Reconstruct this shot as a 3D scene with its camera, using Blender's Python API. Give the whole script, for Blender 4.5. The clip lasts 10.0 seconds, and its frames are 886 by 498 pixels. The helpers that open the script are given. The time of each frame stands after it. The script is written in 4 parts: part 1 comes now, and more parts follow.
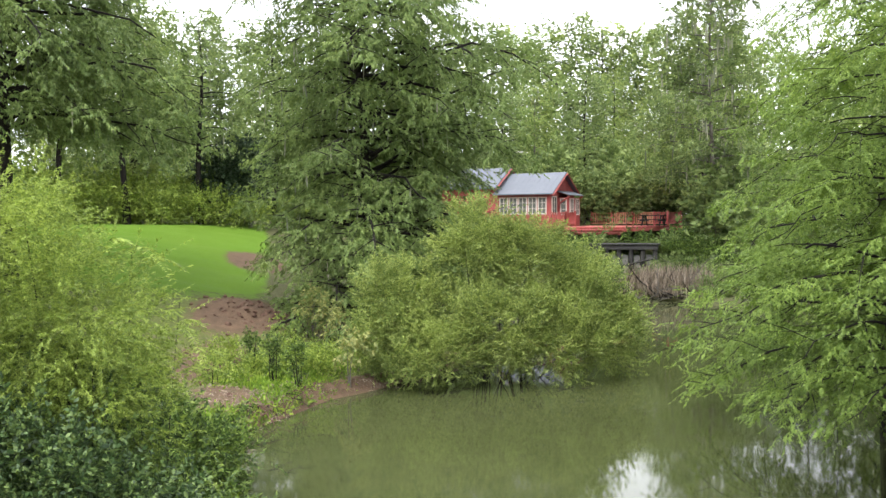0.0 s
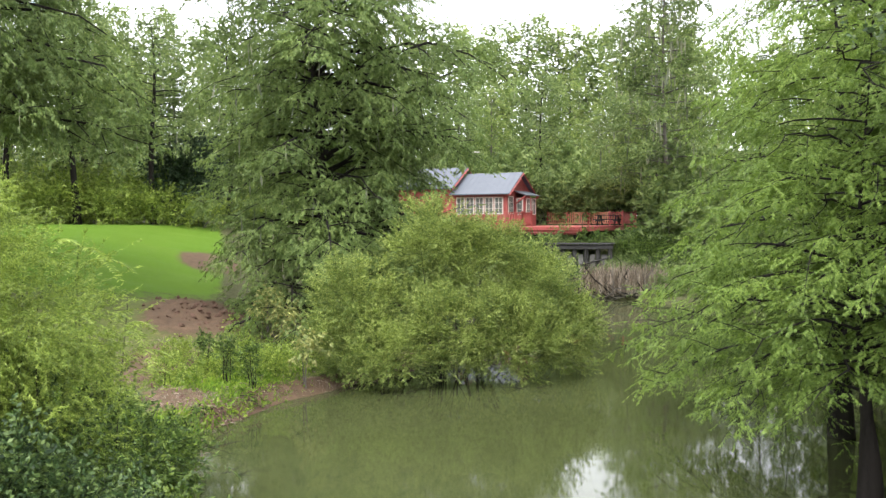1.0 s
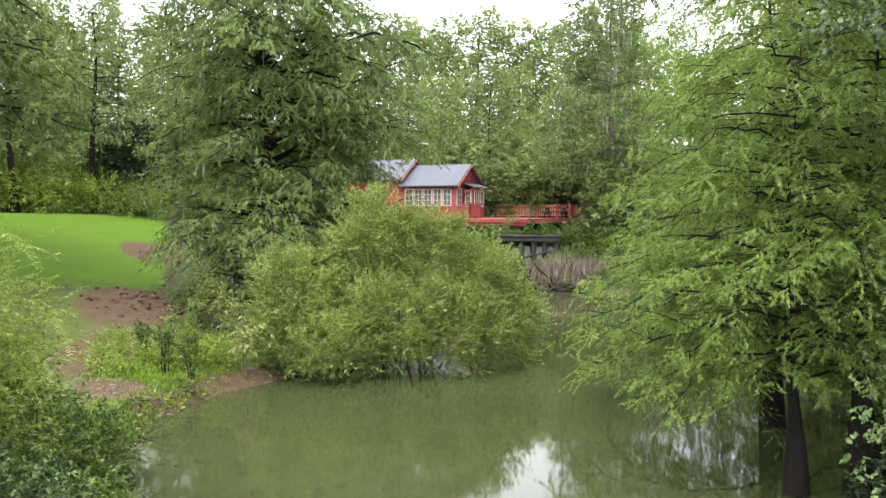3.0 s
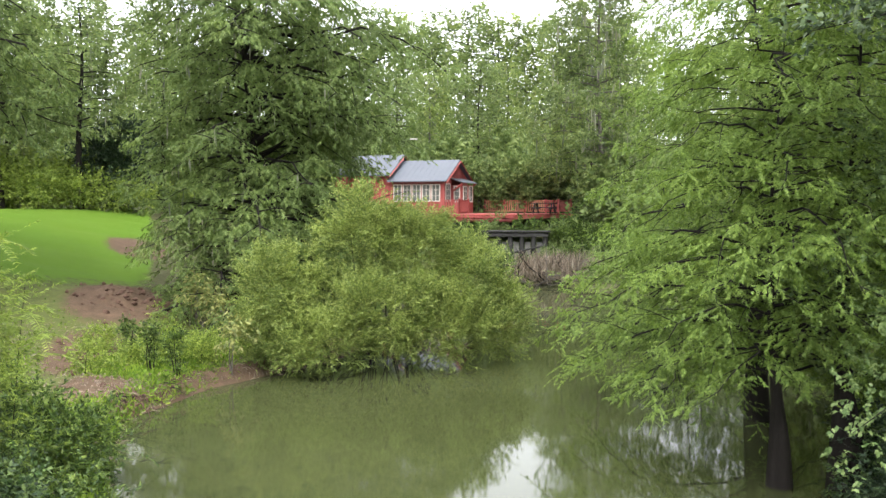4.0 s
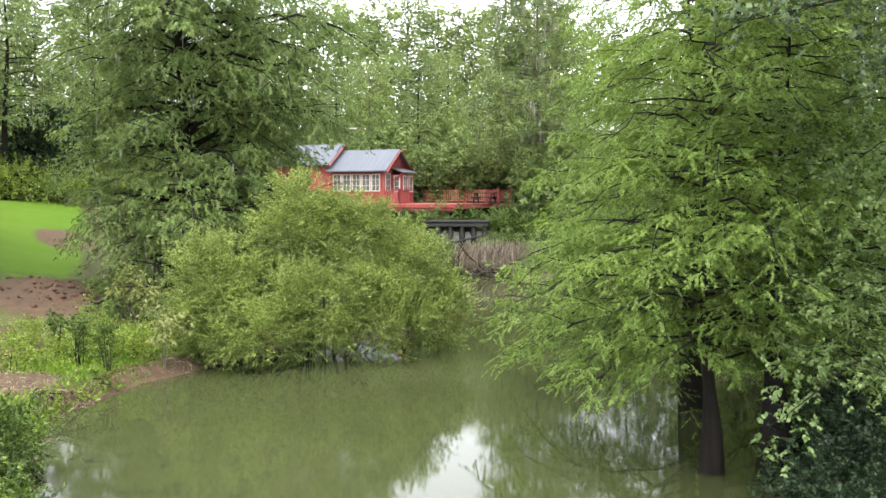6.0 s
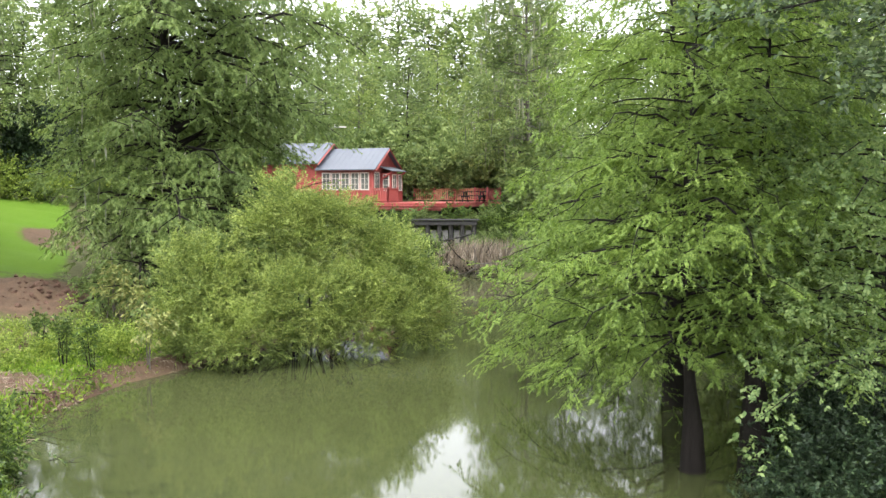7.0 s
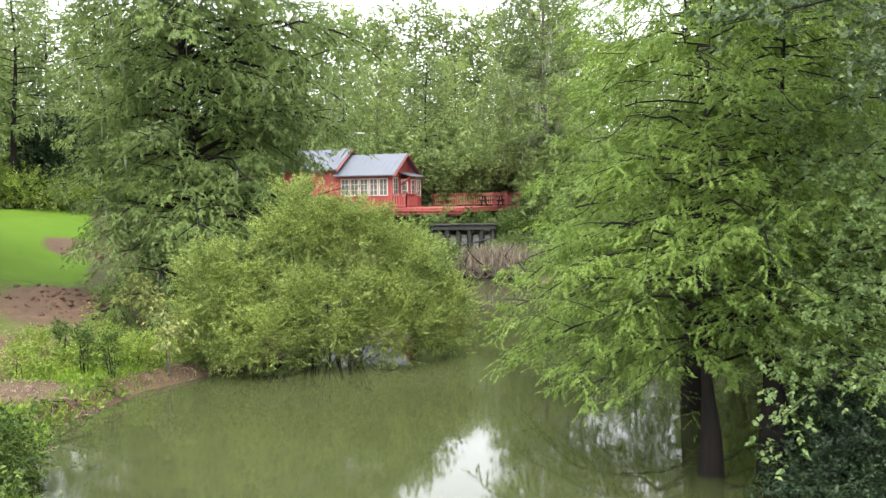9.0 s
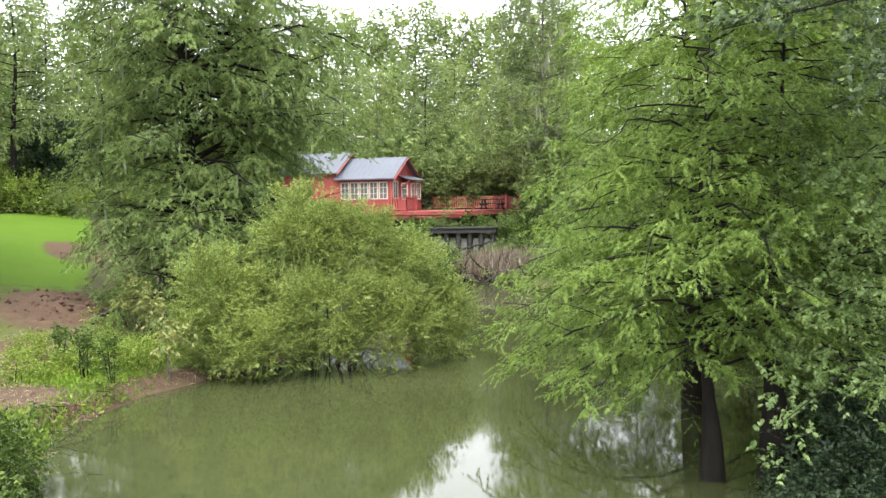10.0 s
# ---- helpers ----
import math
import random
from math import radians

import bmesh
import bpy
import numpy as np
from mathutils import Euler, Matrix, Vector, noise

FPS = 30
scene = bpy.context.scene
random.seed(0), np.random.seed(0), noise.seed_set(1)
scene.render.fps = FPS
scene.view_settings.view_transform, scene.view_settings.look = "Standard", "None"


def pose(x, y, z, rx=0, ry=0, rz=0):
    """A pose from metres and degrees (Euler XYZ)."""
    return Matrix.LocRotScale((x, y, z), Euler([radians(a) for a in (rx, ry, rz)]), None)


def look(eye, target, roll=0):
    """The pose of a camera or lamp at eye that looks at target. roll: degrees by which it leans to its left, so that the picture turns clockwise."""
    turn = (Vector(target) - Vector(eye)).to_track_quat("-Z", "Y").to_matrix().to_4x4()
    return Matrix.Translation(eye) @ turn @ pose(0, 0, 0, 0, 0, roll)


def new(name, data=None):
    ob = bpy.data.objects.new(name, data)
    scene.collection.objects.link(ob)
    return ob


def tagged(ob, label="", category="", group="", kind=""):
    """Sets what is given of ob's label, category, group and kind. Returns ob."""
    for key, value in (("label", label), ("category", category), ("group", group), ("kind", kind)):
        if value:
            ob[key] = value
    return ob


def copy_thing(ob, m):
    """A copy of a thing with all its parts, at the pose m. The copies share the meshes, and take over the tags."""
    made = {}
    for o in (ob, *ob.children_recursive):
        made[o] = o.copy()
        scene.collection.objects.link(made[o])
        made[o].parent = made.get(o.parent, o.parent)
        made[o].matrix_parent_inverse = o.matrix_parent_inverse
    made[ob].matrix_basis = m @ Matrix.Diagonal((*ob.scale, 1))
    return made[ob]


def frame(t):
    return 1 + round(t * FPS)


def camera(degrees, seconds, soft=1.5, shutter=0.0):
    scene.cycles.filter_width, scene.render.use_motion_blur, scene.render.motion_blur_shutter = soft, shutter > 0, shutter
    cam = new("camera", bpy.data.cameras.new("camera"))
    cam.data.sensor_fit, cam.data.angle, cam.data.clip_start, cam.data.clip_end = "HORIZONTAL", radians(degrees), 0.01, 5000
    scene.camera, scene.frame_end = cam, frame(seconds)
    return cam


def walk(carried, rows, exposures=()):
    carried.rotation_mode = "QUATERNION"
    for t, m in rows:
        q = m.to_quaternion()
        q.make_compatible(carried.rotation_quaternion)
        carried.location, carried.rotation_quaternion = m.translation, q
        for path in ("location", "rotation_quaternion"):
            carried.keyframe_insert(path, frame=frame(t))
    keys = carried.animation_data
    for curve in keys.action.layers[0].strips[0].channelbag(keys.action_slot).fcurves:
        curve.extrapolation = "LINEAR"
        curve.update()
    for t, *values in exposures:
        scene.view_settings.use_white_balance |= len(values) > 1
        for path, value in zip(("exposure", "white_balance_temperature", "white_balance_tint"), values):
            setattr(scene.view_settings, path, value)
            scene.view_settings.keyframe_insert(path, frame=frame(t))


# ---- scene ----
cam = camera(52.8, 10.0, soft=1.45)
PATH = [
    (0, (0.01, -0.059, 4.513), (-0.002, 1.939, 4.443), -0.4),
    (0.5, (0.02, -0.058, 4.51), (0.046, 1.941, 4.44), -0.3),
    (1, (0.054, -0.041, 4.514), (0.137, 1.956, 4.443), -0.4),
    (1.5, (0.073, -0.034, 4.496), (0.192, 1.962, 4.424), -0.4),
    (2, (0.133, -0.04, 4.502), (0.285, 1.953, 4.424), -0.3),
    (2.5, (0.2, -0.056, 4.493), (0.375, 1.935, 4.41), -0.1),
    (4, (0.366, -0.041, 4.471), (0.58, 1.945, 4.372), -0.0),
    (4.5, (0.376, -0.004, 4.469), (0.599, 1.981, 4.371), -0.1),
    (5, (0.415, 0.039, 4.475), (0.674, 2.019, 4.375), -0.1),
    (5.5, (0.431, 0.071, 4.475), (0.759, 2.041, 4.369), -0.2),
    (6, (0.475, 0.079, 4.478), (0.818, 2.045, 4.356), -0.1),
    (7.5, (0.677, 0.03, 4.507), (1.045, 1.992, 4.381), -0.1),
    (8, (0.695, 0.013, 4.504), (1.053, 1.976, 4.379), -0.4),
    (8.5, (0.717, 0.007, 4.493), (1.034, 1.978, 4.372), -0.7),
    (9, (0.719, 0.02, 4.508), (1.036, 1.991, 4.393), -0.8),
    (9.5, (0.727, 0.027, 4.513), (1.039, 1.999, 4.401), -0.9),
    (10, (0.729, 0.043, 4.526), (1.046, 2.015, 4.418), -0.9),
]
walk(cam, [(t, look(eye, target, roll)) for t, eye, target, roll in PATH], [(0.0, 1.24), (4.0, 1.28), (6.0, 1.42), (8.0, 1.44), (10.0, 1.44)])

# ---- world, sun, exposure ----
SUN_ELEV, SUN_AZ = radians(58), radians(200)
world = bpy.data.worlds.new("overcast_sky")
scene.world = world
world.use_nodes = True
wn = world.node_tree
sky = wn.nodes.new("ShaderNodeTexSky")
sky.sky_type = "NISHITA"
sky.sun_disc = False
sky.sun_elevation, sky.sun_rotation = SUN_ELEV, SUN_AZ
sky.air_density, sky.dust_density, sky.ozone_density = 1.2, 6.0, 1.0
grey = wn.nodes.new("ShaderNodeHueSaturation")
grey.inputs["Saturation"].default_value = 0.12
flat = wn.nodes.new("ShaderNodeMix")
flat.data_type = "RGBA"
flat.inputs[0].default_value = 0.6
flat.inputs[7].default_value = (16.0, 16.4, 17.6, 1)
wn.links.new(sky.outputs[0], grey.inputs["Color"])
wn.links.new(grey.outputs[0], flat.inputs[6])
bg = wn.nodes["Background"]
bg.inputs["Strength"].default_value = 0.14
wn.links.new(flat.outputs[2], bg.inputs["Color"])

sun_data = bpy.data.lights.new("sun", "SUN")
sun_data.energy, sun_data.angle, sun_data.color = 1.5, radians(25), (1.0, 0.97, 0.9)
sun = new("sun", sun_data)
sun.matrix_world = look((0, 0, 60), (0 - 60 * math.cos(SUN_ELEV) * math.sin(SUN_AZ) / math.sin(SUN_ELEV),
                                     0 - 60 * math.cos(SUN_ELEV) * math.cos(SUN_AZ) / math.sin(SUN_ELEV), 0))


# ---- materials ----
def shader(name):
    m = bpy.data.materials.new(name)
    m.use_nodes = True
    t = m.node_tree
    return m, t, t.nodes["Principled BSDF"], t.nodes["Material Output"]


def ramp(t, stops):
    r = t.nodes.new("ShaderNodeValToRGB")
    e = r.color_ramp.elements
    while len(e) < len(stops):
        e.new(0.5)
    for el, (p, c) in zip(e, stops):
        el.position, el.color = p, (*c, 1)
    return r


def noise_tex(t, scale, detail=4, rough=0.6, coords="Object"):
    n = t.nodes.new("ShaderNodeTexNoise")
    n.inputs["Scale"].default_value, n.inputs["Detail"].default_value = scale, detail
    n.inputs["Roughness"].default_value = rough
    c = t.nodes.new("ShaderNodeTexCoord")
    t.links.new(c.outputs[coords], n.inputs["Vector"])
    return n


def mix(t, a, b, fac, blend="MIX"):
    m = t.nodes.new("ShaderNodeMix")
    m.data_type, m.blend_type = "RGBA", blend
    for s, v in ((m.inputs[0], fac), (m.inputs[6], a), (m.inputs[7], b)):
        if isinstance(v, bpy.types.NodeSocket):
            t.links.new(v, s)
        else:
            s.default_value = v if isinstance(v, (int, float)) else (*v, 1)
    return m.outputs[2]


def bump(t, height, strength, dist, p):
    b = t.nodes.new("ShaderNodeBump")
    b.inputs["Strength"].default_value, b.inputs["Distance"].default_value = strength, dist
    t.links.new(height, b.inputs["Height"])
    t.links.new(b.outputs[0], p.inputs["Normal"])


def leaf_material(name, dark, mid, light, thin=0.35, patch=0.7):
    """Leaves: each its own shade, patches of older and younger growth, and light that shines through."""
    m, t, p, out = shader(name)
    geo = t.nodes.new("ShaderNodeNewGeometry")
    r = ramp(t, [(0.0, dark), (0.5, mid), (1.0, light)])
    t.links.new(geo.outputs["Random Per Island"], r.inputs[0])
    n = noise_tex(t, patch, 3)
    pr = ramp(t, [(0.3, (0.62, 0.64, 0.58)), (0.7, (1.36, 1.28, 1.22))])
    t.links.new(n.outputs[0], pr.inputs[0])
    col = mix(t, r.outputs[0], pr.outputs[0], 1.0, "MULTIPLY")
    t.links.new(col, p.inputs["Base Color"])
    p.inputs["Roughness"].default_value = 0.5
    p.inputs["Specular IOR Level"].default_value = 0.3
    tr = t.nodes.new("ShaderNodeBsdfTranslucent")
    t.links.new(mix(t, col, (1.0, 1.0, 0.5), 0.35, "MULTIPLY"), tr.inputs[0])
    ms = t.nodes.new("ShaderNodeMixShader")
    ms.inputs[0].default_value = thin
    t.links.new(p.outputs[0], ms.inputs[1])
    t.links.new(tr.outputs[0], ms.inputs[2])
    t.links.new(ms.outputs[0], out.inputs[0])
    return m


def plain_material(name, a, b, scale=3.0, rough=0.8, relief=0.4, dist=0.01, metal=0.0, stretch=None):
    """Two tones mottled at two scales, with relief."""
    m, t, p, out = shader(name)
    n1, n2 = noise_tex(t, scale, 4), noise_tex(t, scale * 9, 5, 0.7)
    if stretch:
        for n in (n1, n2):
            mp = t.nodes.new("ShaderNodeMapping")
            mp.inputs["Scale"].default_value = stretch
            t.links.new(n.inputs["Vector"].links[0].from_socket, mp.inputs[0])
            t.links.new(mp.outputs[0], n.inputs["Vector"])
    r = ramp(t, [(0.3, a), (0.72, b)])
    t.links.new(mix(t, n1.outputs[0], n2.outputs[0], 0.45), r.inputs[0])
    t.links.new(r.outputs[0], p.inputs["Base Color"])
    p.inputs["Roughness"].default_value, p.inputs["Metallic"].default_value = rough, metal
    p.inputs["Specular IOR Level"].default_value = 0.12 if rough >= 0.9 else 0.5
    bump(t, n2.outputs[0], relief, dist, p)
    return m


CYPRESS = leaf_material("cypress_needles", (0.092, 0.146, 0.046), (0.145, 0.214, 0.067), (0.2, 0.27, 0.09), 0.5, 0.4)
CYPRESS_BRIGHT = leaf_material("young_cypress_needles", (0.09, 0.152, 0.032), (0.16, 0.25, 0.052), (0.24, 0.34, 0.08), 0.5, 0.45)
WILLOW = leaf_material("willow_leaves", (0.076, 0.116, 0.027), (0.185, 0.255, 0.063), (0.35, 0.42, 0.135), 0.4, 0.9)
BROAD = leaf_material("dark_broad_leaves", (0.034, 0.062, 0.029), (0.07, 0.112, 0.052), (0.16, 0.21, 0.112), 0.28, 1.0)
SHRUB = leaf_material("shrub_leaves", (0.016, 0.036, 0.009), (0.06, 0.11, 0.022), (0.17, 0.24, 0.05), 0.28, 1.2)
SHRUB_LIME = leaf_material("lime_shrub_leaves", (0.095, 0.145, 0.026), (0.185, 0.265, 0.048), (0.3, 0.385, 0.09), 0.45, 1.2)
SHRUB_BLUE = leaf_material("blue_green_shrub_leaves", (0.01, 0.024, 0.009), (0.04, 0.078, 0.024), (0.13, 0.19, 0.06), 0.22, 1.5)
GUM = leaf_material("starry_leaves", (0.085, 0.145, 0.055), (0.165, 0.25, 0.09), (0.25, 0.335, 0.14), 0.48, 1.0)
# Dark leaves, with the right bank's deep shade put into the colour.
SHRUB_DARK_SHADED = leaf_material("dark_shaded_shrub_leaves", (0.009, 0.022, 0.01), (0.024, 0.048, 0.022), (0.06, 0.095, 0.042), 0.16, 1.2)
FOREST = leaf_material("woodland_leaves", (0.085, 0.13, 0.052), (0.155, 0.22, 0.078), (0.25, 0.32, 0.125), 0.45, 0.25)
FOREST_LIGHT = leaf_material("light_woodland_leaves", (0.115, 0.18, 0.055), (0.21, 0.29, 0.085), (0.32, 0.39, 0.145), 0.48, 0.25)
PALE = leaf_material("pale_yellow_leaves", (0.12, 0.16, 0.05), (0.20, 0.235, 0.08), (0.32, 0.32, 0.12), 0.35, 2.0)
WEED = leaf_material("bank_weeds", (0.07, 0.135, 0.016), (0.14, 0.24, 0.026), (0.24, 0.34, 0.05), 0.42, 1.0)
DRY = leaf_material("dry_stalks", (0.09, 0.07, 0.055), (0.18, 0.145, 0.115), (0.3, 0.26, 0.22), 0.15, 1.0)
MOSS = leaf_material("hanging_moss", (0.12, 0.14, 0.10), (0.20, 0.22, 0.16), (0.30, 0.31, 0.24), 0.3, 1.0)
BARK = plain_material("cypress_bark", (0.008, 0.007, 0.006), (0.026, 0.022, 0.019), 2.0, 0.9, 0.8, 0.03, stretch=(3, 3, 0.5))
BARK_GREY = plain_material("grey_bark", (0.07, 0.062, 0.055), (0.17, 0.155, 0.135), 2.0, 0.9, 0.6, 0.02, stretch=(3, 3, 0.5))
RED = plain_material("red_painted_boards", (0.24, 0.045, 0.04), (0.34, 0.085, 0.075), 0.8, 0.6, 0.15)
ROOF = plain_material("galvanised_roof_metal", (0.072, 0.08, 0.098), (0.10, 0.11, 0.13), 0.6, 0.5, 0.05, metal=0.2)
WHITE = plain_material("white_paint", (0.36, 0.33, 0.29), (0.5, 0.47, 0.42), 2.0, 0.5, 0.1)
TAR = plain_material("tarred_timber", (0.008, 0.008, 0.0075), (0.03, 0.028, 0.026), 3.0, 0.8, 0.5)
EARTH = plain_material("turned_earth", (0.045, 0.027, 0.02), (0.14, 0.085, 0.063), 6.0, 0.95, 0.6)
GREYWOOD = plain_material("weathered_grey_timber", (0.09, 0.088, 0.082), (0.2, 0.195, 0.18), 3.0, 0.85, 0.4)
TANWOOD = plain_material("sun_bleached_red_rail", (0.36, 0.13, 0.085), (0.46, 0.23, 0.14), 1.0, 0.7, 0.2)
BLACK = plain_material("black_metal", (0.012, 0.012, 0.013), (0.03, 0.03, 0.03), 3.0, 0.5, 0.1)


def glass_material():
    m, t, p, out = shader("window_glass")
    p.inputs["Base Color"].default_value = (0.1, 0.11, 0.1, 1)
    p.inputs["Roughness"].default_value = 0.12
    p.inputs["Specular IOR Level"].default_value = 0.3
    n = noise_tex(t, 1.5, 2)
    bump(t, n.outputs[0], 0.05, 0.02, p)
    return m


GLASS = glass_material()


def siding_material():
    m, t, p, out = shader("red_clapboard")
    n = noise_tex(t, 1.2, 4)
    r = ramp(t, [(0.3, (0.23, 0.042, 0.038)), (0.7, (0.32, 0.075, 0.068))])
    t.links.new(n.outputs[0], r.inputs[0])
    t.links.new(r.outputs[0], p.inputs["Base Color"])
    p.inputs["Roughness"].default_value = 0.65
    w = t.nodes.new("ShaderNodeTexWave")
    w.bands_direction, w.wave_profile = "Z", "SAW"
    w.inputs["Scale"].default_value = 2.1
    c = t.nodes.new("ShaderNodeTexCoord")
    t.links.new(c.outputs["Object"], w.inputs["Vector"])
    bump(t, w.outputs[1], 0.8, 0.03, p)
    return m


SIDING = siding_material()


def water_material():
    m, t, p, out = shader("murky_green_water")
    n = noise_tex(t, 0.12, 3)
    r = ramp(t, [(0.35, (0.036, 0.043, 0.016)), (0.65, (0.045, 0.052, 0.021))])
    t.links.new(n.outputs[0], r.inputs[0])
    t.links.new(r.outputs[0], p.inputs["Base Color"])
    p.inputs["Roughness"].default_value = 0.045
    p.inputs["IOR"].default_value = 1.33
    w1, w2 = noise_tex(t, 1.1, 2, 0.5), noise_tex(t, 5.0, 2, 0.5)
    gate = noise_tex(t, 0.16, 1)
    gr = ramp(t, [(0.42, (0.25, 0.25, 0.25)), (0.68, (1, 1, 1))])
    t.links.new(gate.outputs[0], gr.inputs[0])
    b = mix(t, mix(t, w1.outputs[0], w2.outputs[0], 0.03), gr.outputs[0], 1.0, "MULTIPLY")
    bump(t, b, 0.055, 0.09, p)
    return m


WATER = water_material()


def ground_material():
    """Mown lawn, bare earth, weedy bank and leaf litter, told apart by where they lie."""
    m, t, p, out = shader("bank_earth_and_lawn")
    big, fine, grain = noise_tex(t, 0.35, 4), noise_tex(t, 3.0, 5, 0.7), noise_tex(t, 28.0, 4, 0.7)
    tone = mix(t, fine.outputs[0], grain.outputs[0], 0.5)

    def pair(a, b, lo=0.32, hi=0.68):
        r = ramp(t, [(lo, a), (hi, b)])
        t.links.new(tone, r.inputs[0])
        return r.outputs[0]

    lawn_c = mix(t, pair((0.046, 0.1, 0.005), (0.07, 0.138, 0.009)), (0.076, 0.13, 0.011), big.outputs[0])
    dirt_c = pair((0.042, 0.028, 0.018), (0.135, 0.088, 0.058))
    weed_c = pair((0.04, 0.055, 0.015), (0.11, 0.12, 0.035))
    litter_c = pair((0.03, 0.034, 0.014), (0.085, 0.085, 0.034))

    def mask(name, lo, hi):
        a = t.nodes.new("ShaderNodeAttribute")
        a.attribute_name = name
        s = t.nodes.new("ShaderNodeMath")
        s.operation = "MULTIPLY_ADD"
        s.inputs[1].default_value = 0.5
        t.links.new(fine.outputs[0], s.inputs[0])
        t.links.new(a.outputs["Fac"], s.inputs[2])
        r = ramp(t, [(lo, (0, 0, 0)), (hi, (1, 1, 1))])
        t.links.new(s.outputs[0], r.inputs[0])
        return r.outputs[0]

    c = mix(t, litter_c, weed_c, mask("weedy", 0.6, 0.85))
    c = mix(t, c, lawn_c, mask("lawn", 0.68, 0.8))
    c = mix(t, c, dirt_c, mask("dirt", 0.65, 0.85))
    t.links.new(c, p.inputs["Base Color"])
    p.inputs["Roughness"].default_value = 0.95
    p.inputs["Specular IOR Level"].default_value = 0.15
    bump(t, tone, 0.7, 0.05, p)
    return m


GROUND = ground_material()


# ---- mesh building ----
class Shape:
    """Gathers vertices and faces of one mesh."""

    def __init__(self):
        self.v, self.f, self.n, self.soft = [], [], 0, []

    def add(self, verts, faces, soft=None):
        self.v.append(np.asarray(verts, float).reshape(-1, 3))
        if soft is not None:
            self.soft.append(soft)
        faces = np.asarray(faces, int)
        self.f.append((faces + self.n).reshape(len(faces), -1))
        self.n += len(self.v[-1])
        return self

    def box(self, lo, hi, m=None):
        x0, y0, z0 = lo
        x1, y1, z1 = hi
        v = np.array([(x, y, z) for z in (z0, z1) for y in (y0, y1) for x in (x0, x1)], float)
        if m is not None:
            v = v @ np.array(m.to_3x3()).T + np.array(m.translation)
        return self.add(v, [(0, 2, 3, 1), (4, 5, 7, 6), (0, 1, 5, 4), (2, 6, 7, 3), (0, 4, 6, 2), (1, 3, 7, 5)])

    def tube(self, pts, radii, sides=6):
        pts = np.asarray(pts, float)
        radii = np.broadcast_to(np.asarray(radii, float), (len(pts),))
        d = np.gradient(pts, axis=0)
        d /= np.linalg.norm(d, axis=1)[:, None] + 1e-9
        ref = np.where(np.abs(d[:, 2:3]) > 0.9, np.array([[1.0, 0, 0]]), np.array([[0, 0, 1.0]]))
        a = np.cross(d, ref)
        a /= np.linalg.norm(a, axis=1)[:, None] + 1e-9
        b = np.cross(d, a)
        ang = np.linspace(0, 2 * np.pi, sides, endpoint=False)
        ring = pts[:, None] + radii[:, None, None] * (np.cos(ang)[None, :, None] * a[:, None] + np.sin(ang)[None, :, None] * b[:, None])
        k = len(pts)
        i, j = np.meshgrid(np.arange(k - 1), np.arange(sides), indexing="ij")
        j2 = (j + 1) % sides
        f = np.stack([i * sides + j, (i + 1) * sides + j, (i + 1) * sides + j2, i * sides + j2], -1).reshape(-1, 4)
        return self.add(ring, f)

    def leaves(self, p, d, nrm, length, width, bend=0.0, needle=False, out=None):
        """Pointed leaves at p along d, facing nrm; needle: a plain tapered blade. out: the way their tuft faces, which rounds their shading."""
        soft = None
        if out is not None:
            nrm = nrm * np.where((nrm * out).sum(1) < 0, -1.0, 1.0)[:, None]
            soft = np.repeat(unit(0.55 * nrm + out), 3 if needle else 4, 0)
        side = np.cross(d, nrm)
        side /= np.linalg.norm(side, axis=1)[:, None] + 1e-9
        length = np.broadcast_to(length, (len(p),))[:, None]
        width = np.broadcast_to(width, (len(p),))[:, None]
        m = p + 0.45 * length * d
        tip = p + length * d
        tip[:, 2] -= bend * length[:, 0]
        if needle:
            v = np.stack([p - 0.5 * width * side, p + 0.5 * width * side, tip], 1)
            return self.add(v, np.arange(len(p) * 3).reshape(-1, 3), soft)
        v = np.stack([p, m + 0.5 * width * side, tip, m - 0.5 * width * side], 1)
        f = np.arange(len(p) * 4).reshape(-1, 4)
        return self.add(v, f, soft)

    def mesh(self, name, mat, smooth=False):
        me = bpy.data.meshes.new(name)
        v = np.concatenate(self.v)
        me.vertices.add(len(v))
        me.vertices.foreach_set("co", v.ravel())
        loops = np.concatenate([f.ravel() for f in self.f])
        sizes = np.concatenate([np.full(len(f), f.shape[1]) for f in self.f])
        me.loops.add(len(loops))
        me.loops.foreach_set("vertex_index", loops)
        me.polygons.add(len(sizes))
        me.polygons.foreach_set("loop_start", np.concatenate([[0], np.cumsum(sizes)[:-1]]))
        me.polygons.foreach_set("use_smooth", np.full(len(sizes), smooth))
        me.update(calc_edges=True)
        if self.soft:
            a = me.attributes.new("custom_normal", "FLOAT_VECTOR", "POINT")
            a.data.foreach_set("vector", np.concatenate(self.soft).astype(np.float32).ravel())
        me.materials.append(mat)
        return me


def part(name, shape, mat, parent=None, label="", smooth=False):
    ob = new(name, shape.mesh(name, mat, smooth))
    if parent:
        ob.parent = parent
    return tagged(ob, label)


def thing(name, label, category, at=(0, 0, 0), turn=0, group="", kind=""):
    ob = new(name)
    ob.empty_display_size = 0.3
    ob.matrix_basis = pose(*at, 0, 0, turn)
    return tagged(ob, label, category, group, kind)


def unit(a):
    return a / (np.linalg.norm(a, axis=-1, keepdims=True) + 1e-9)


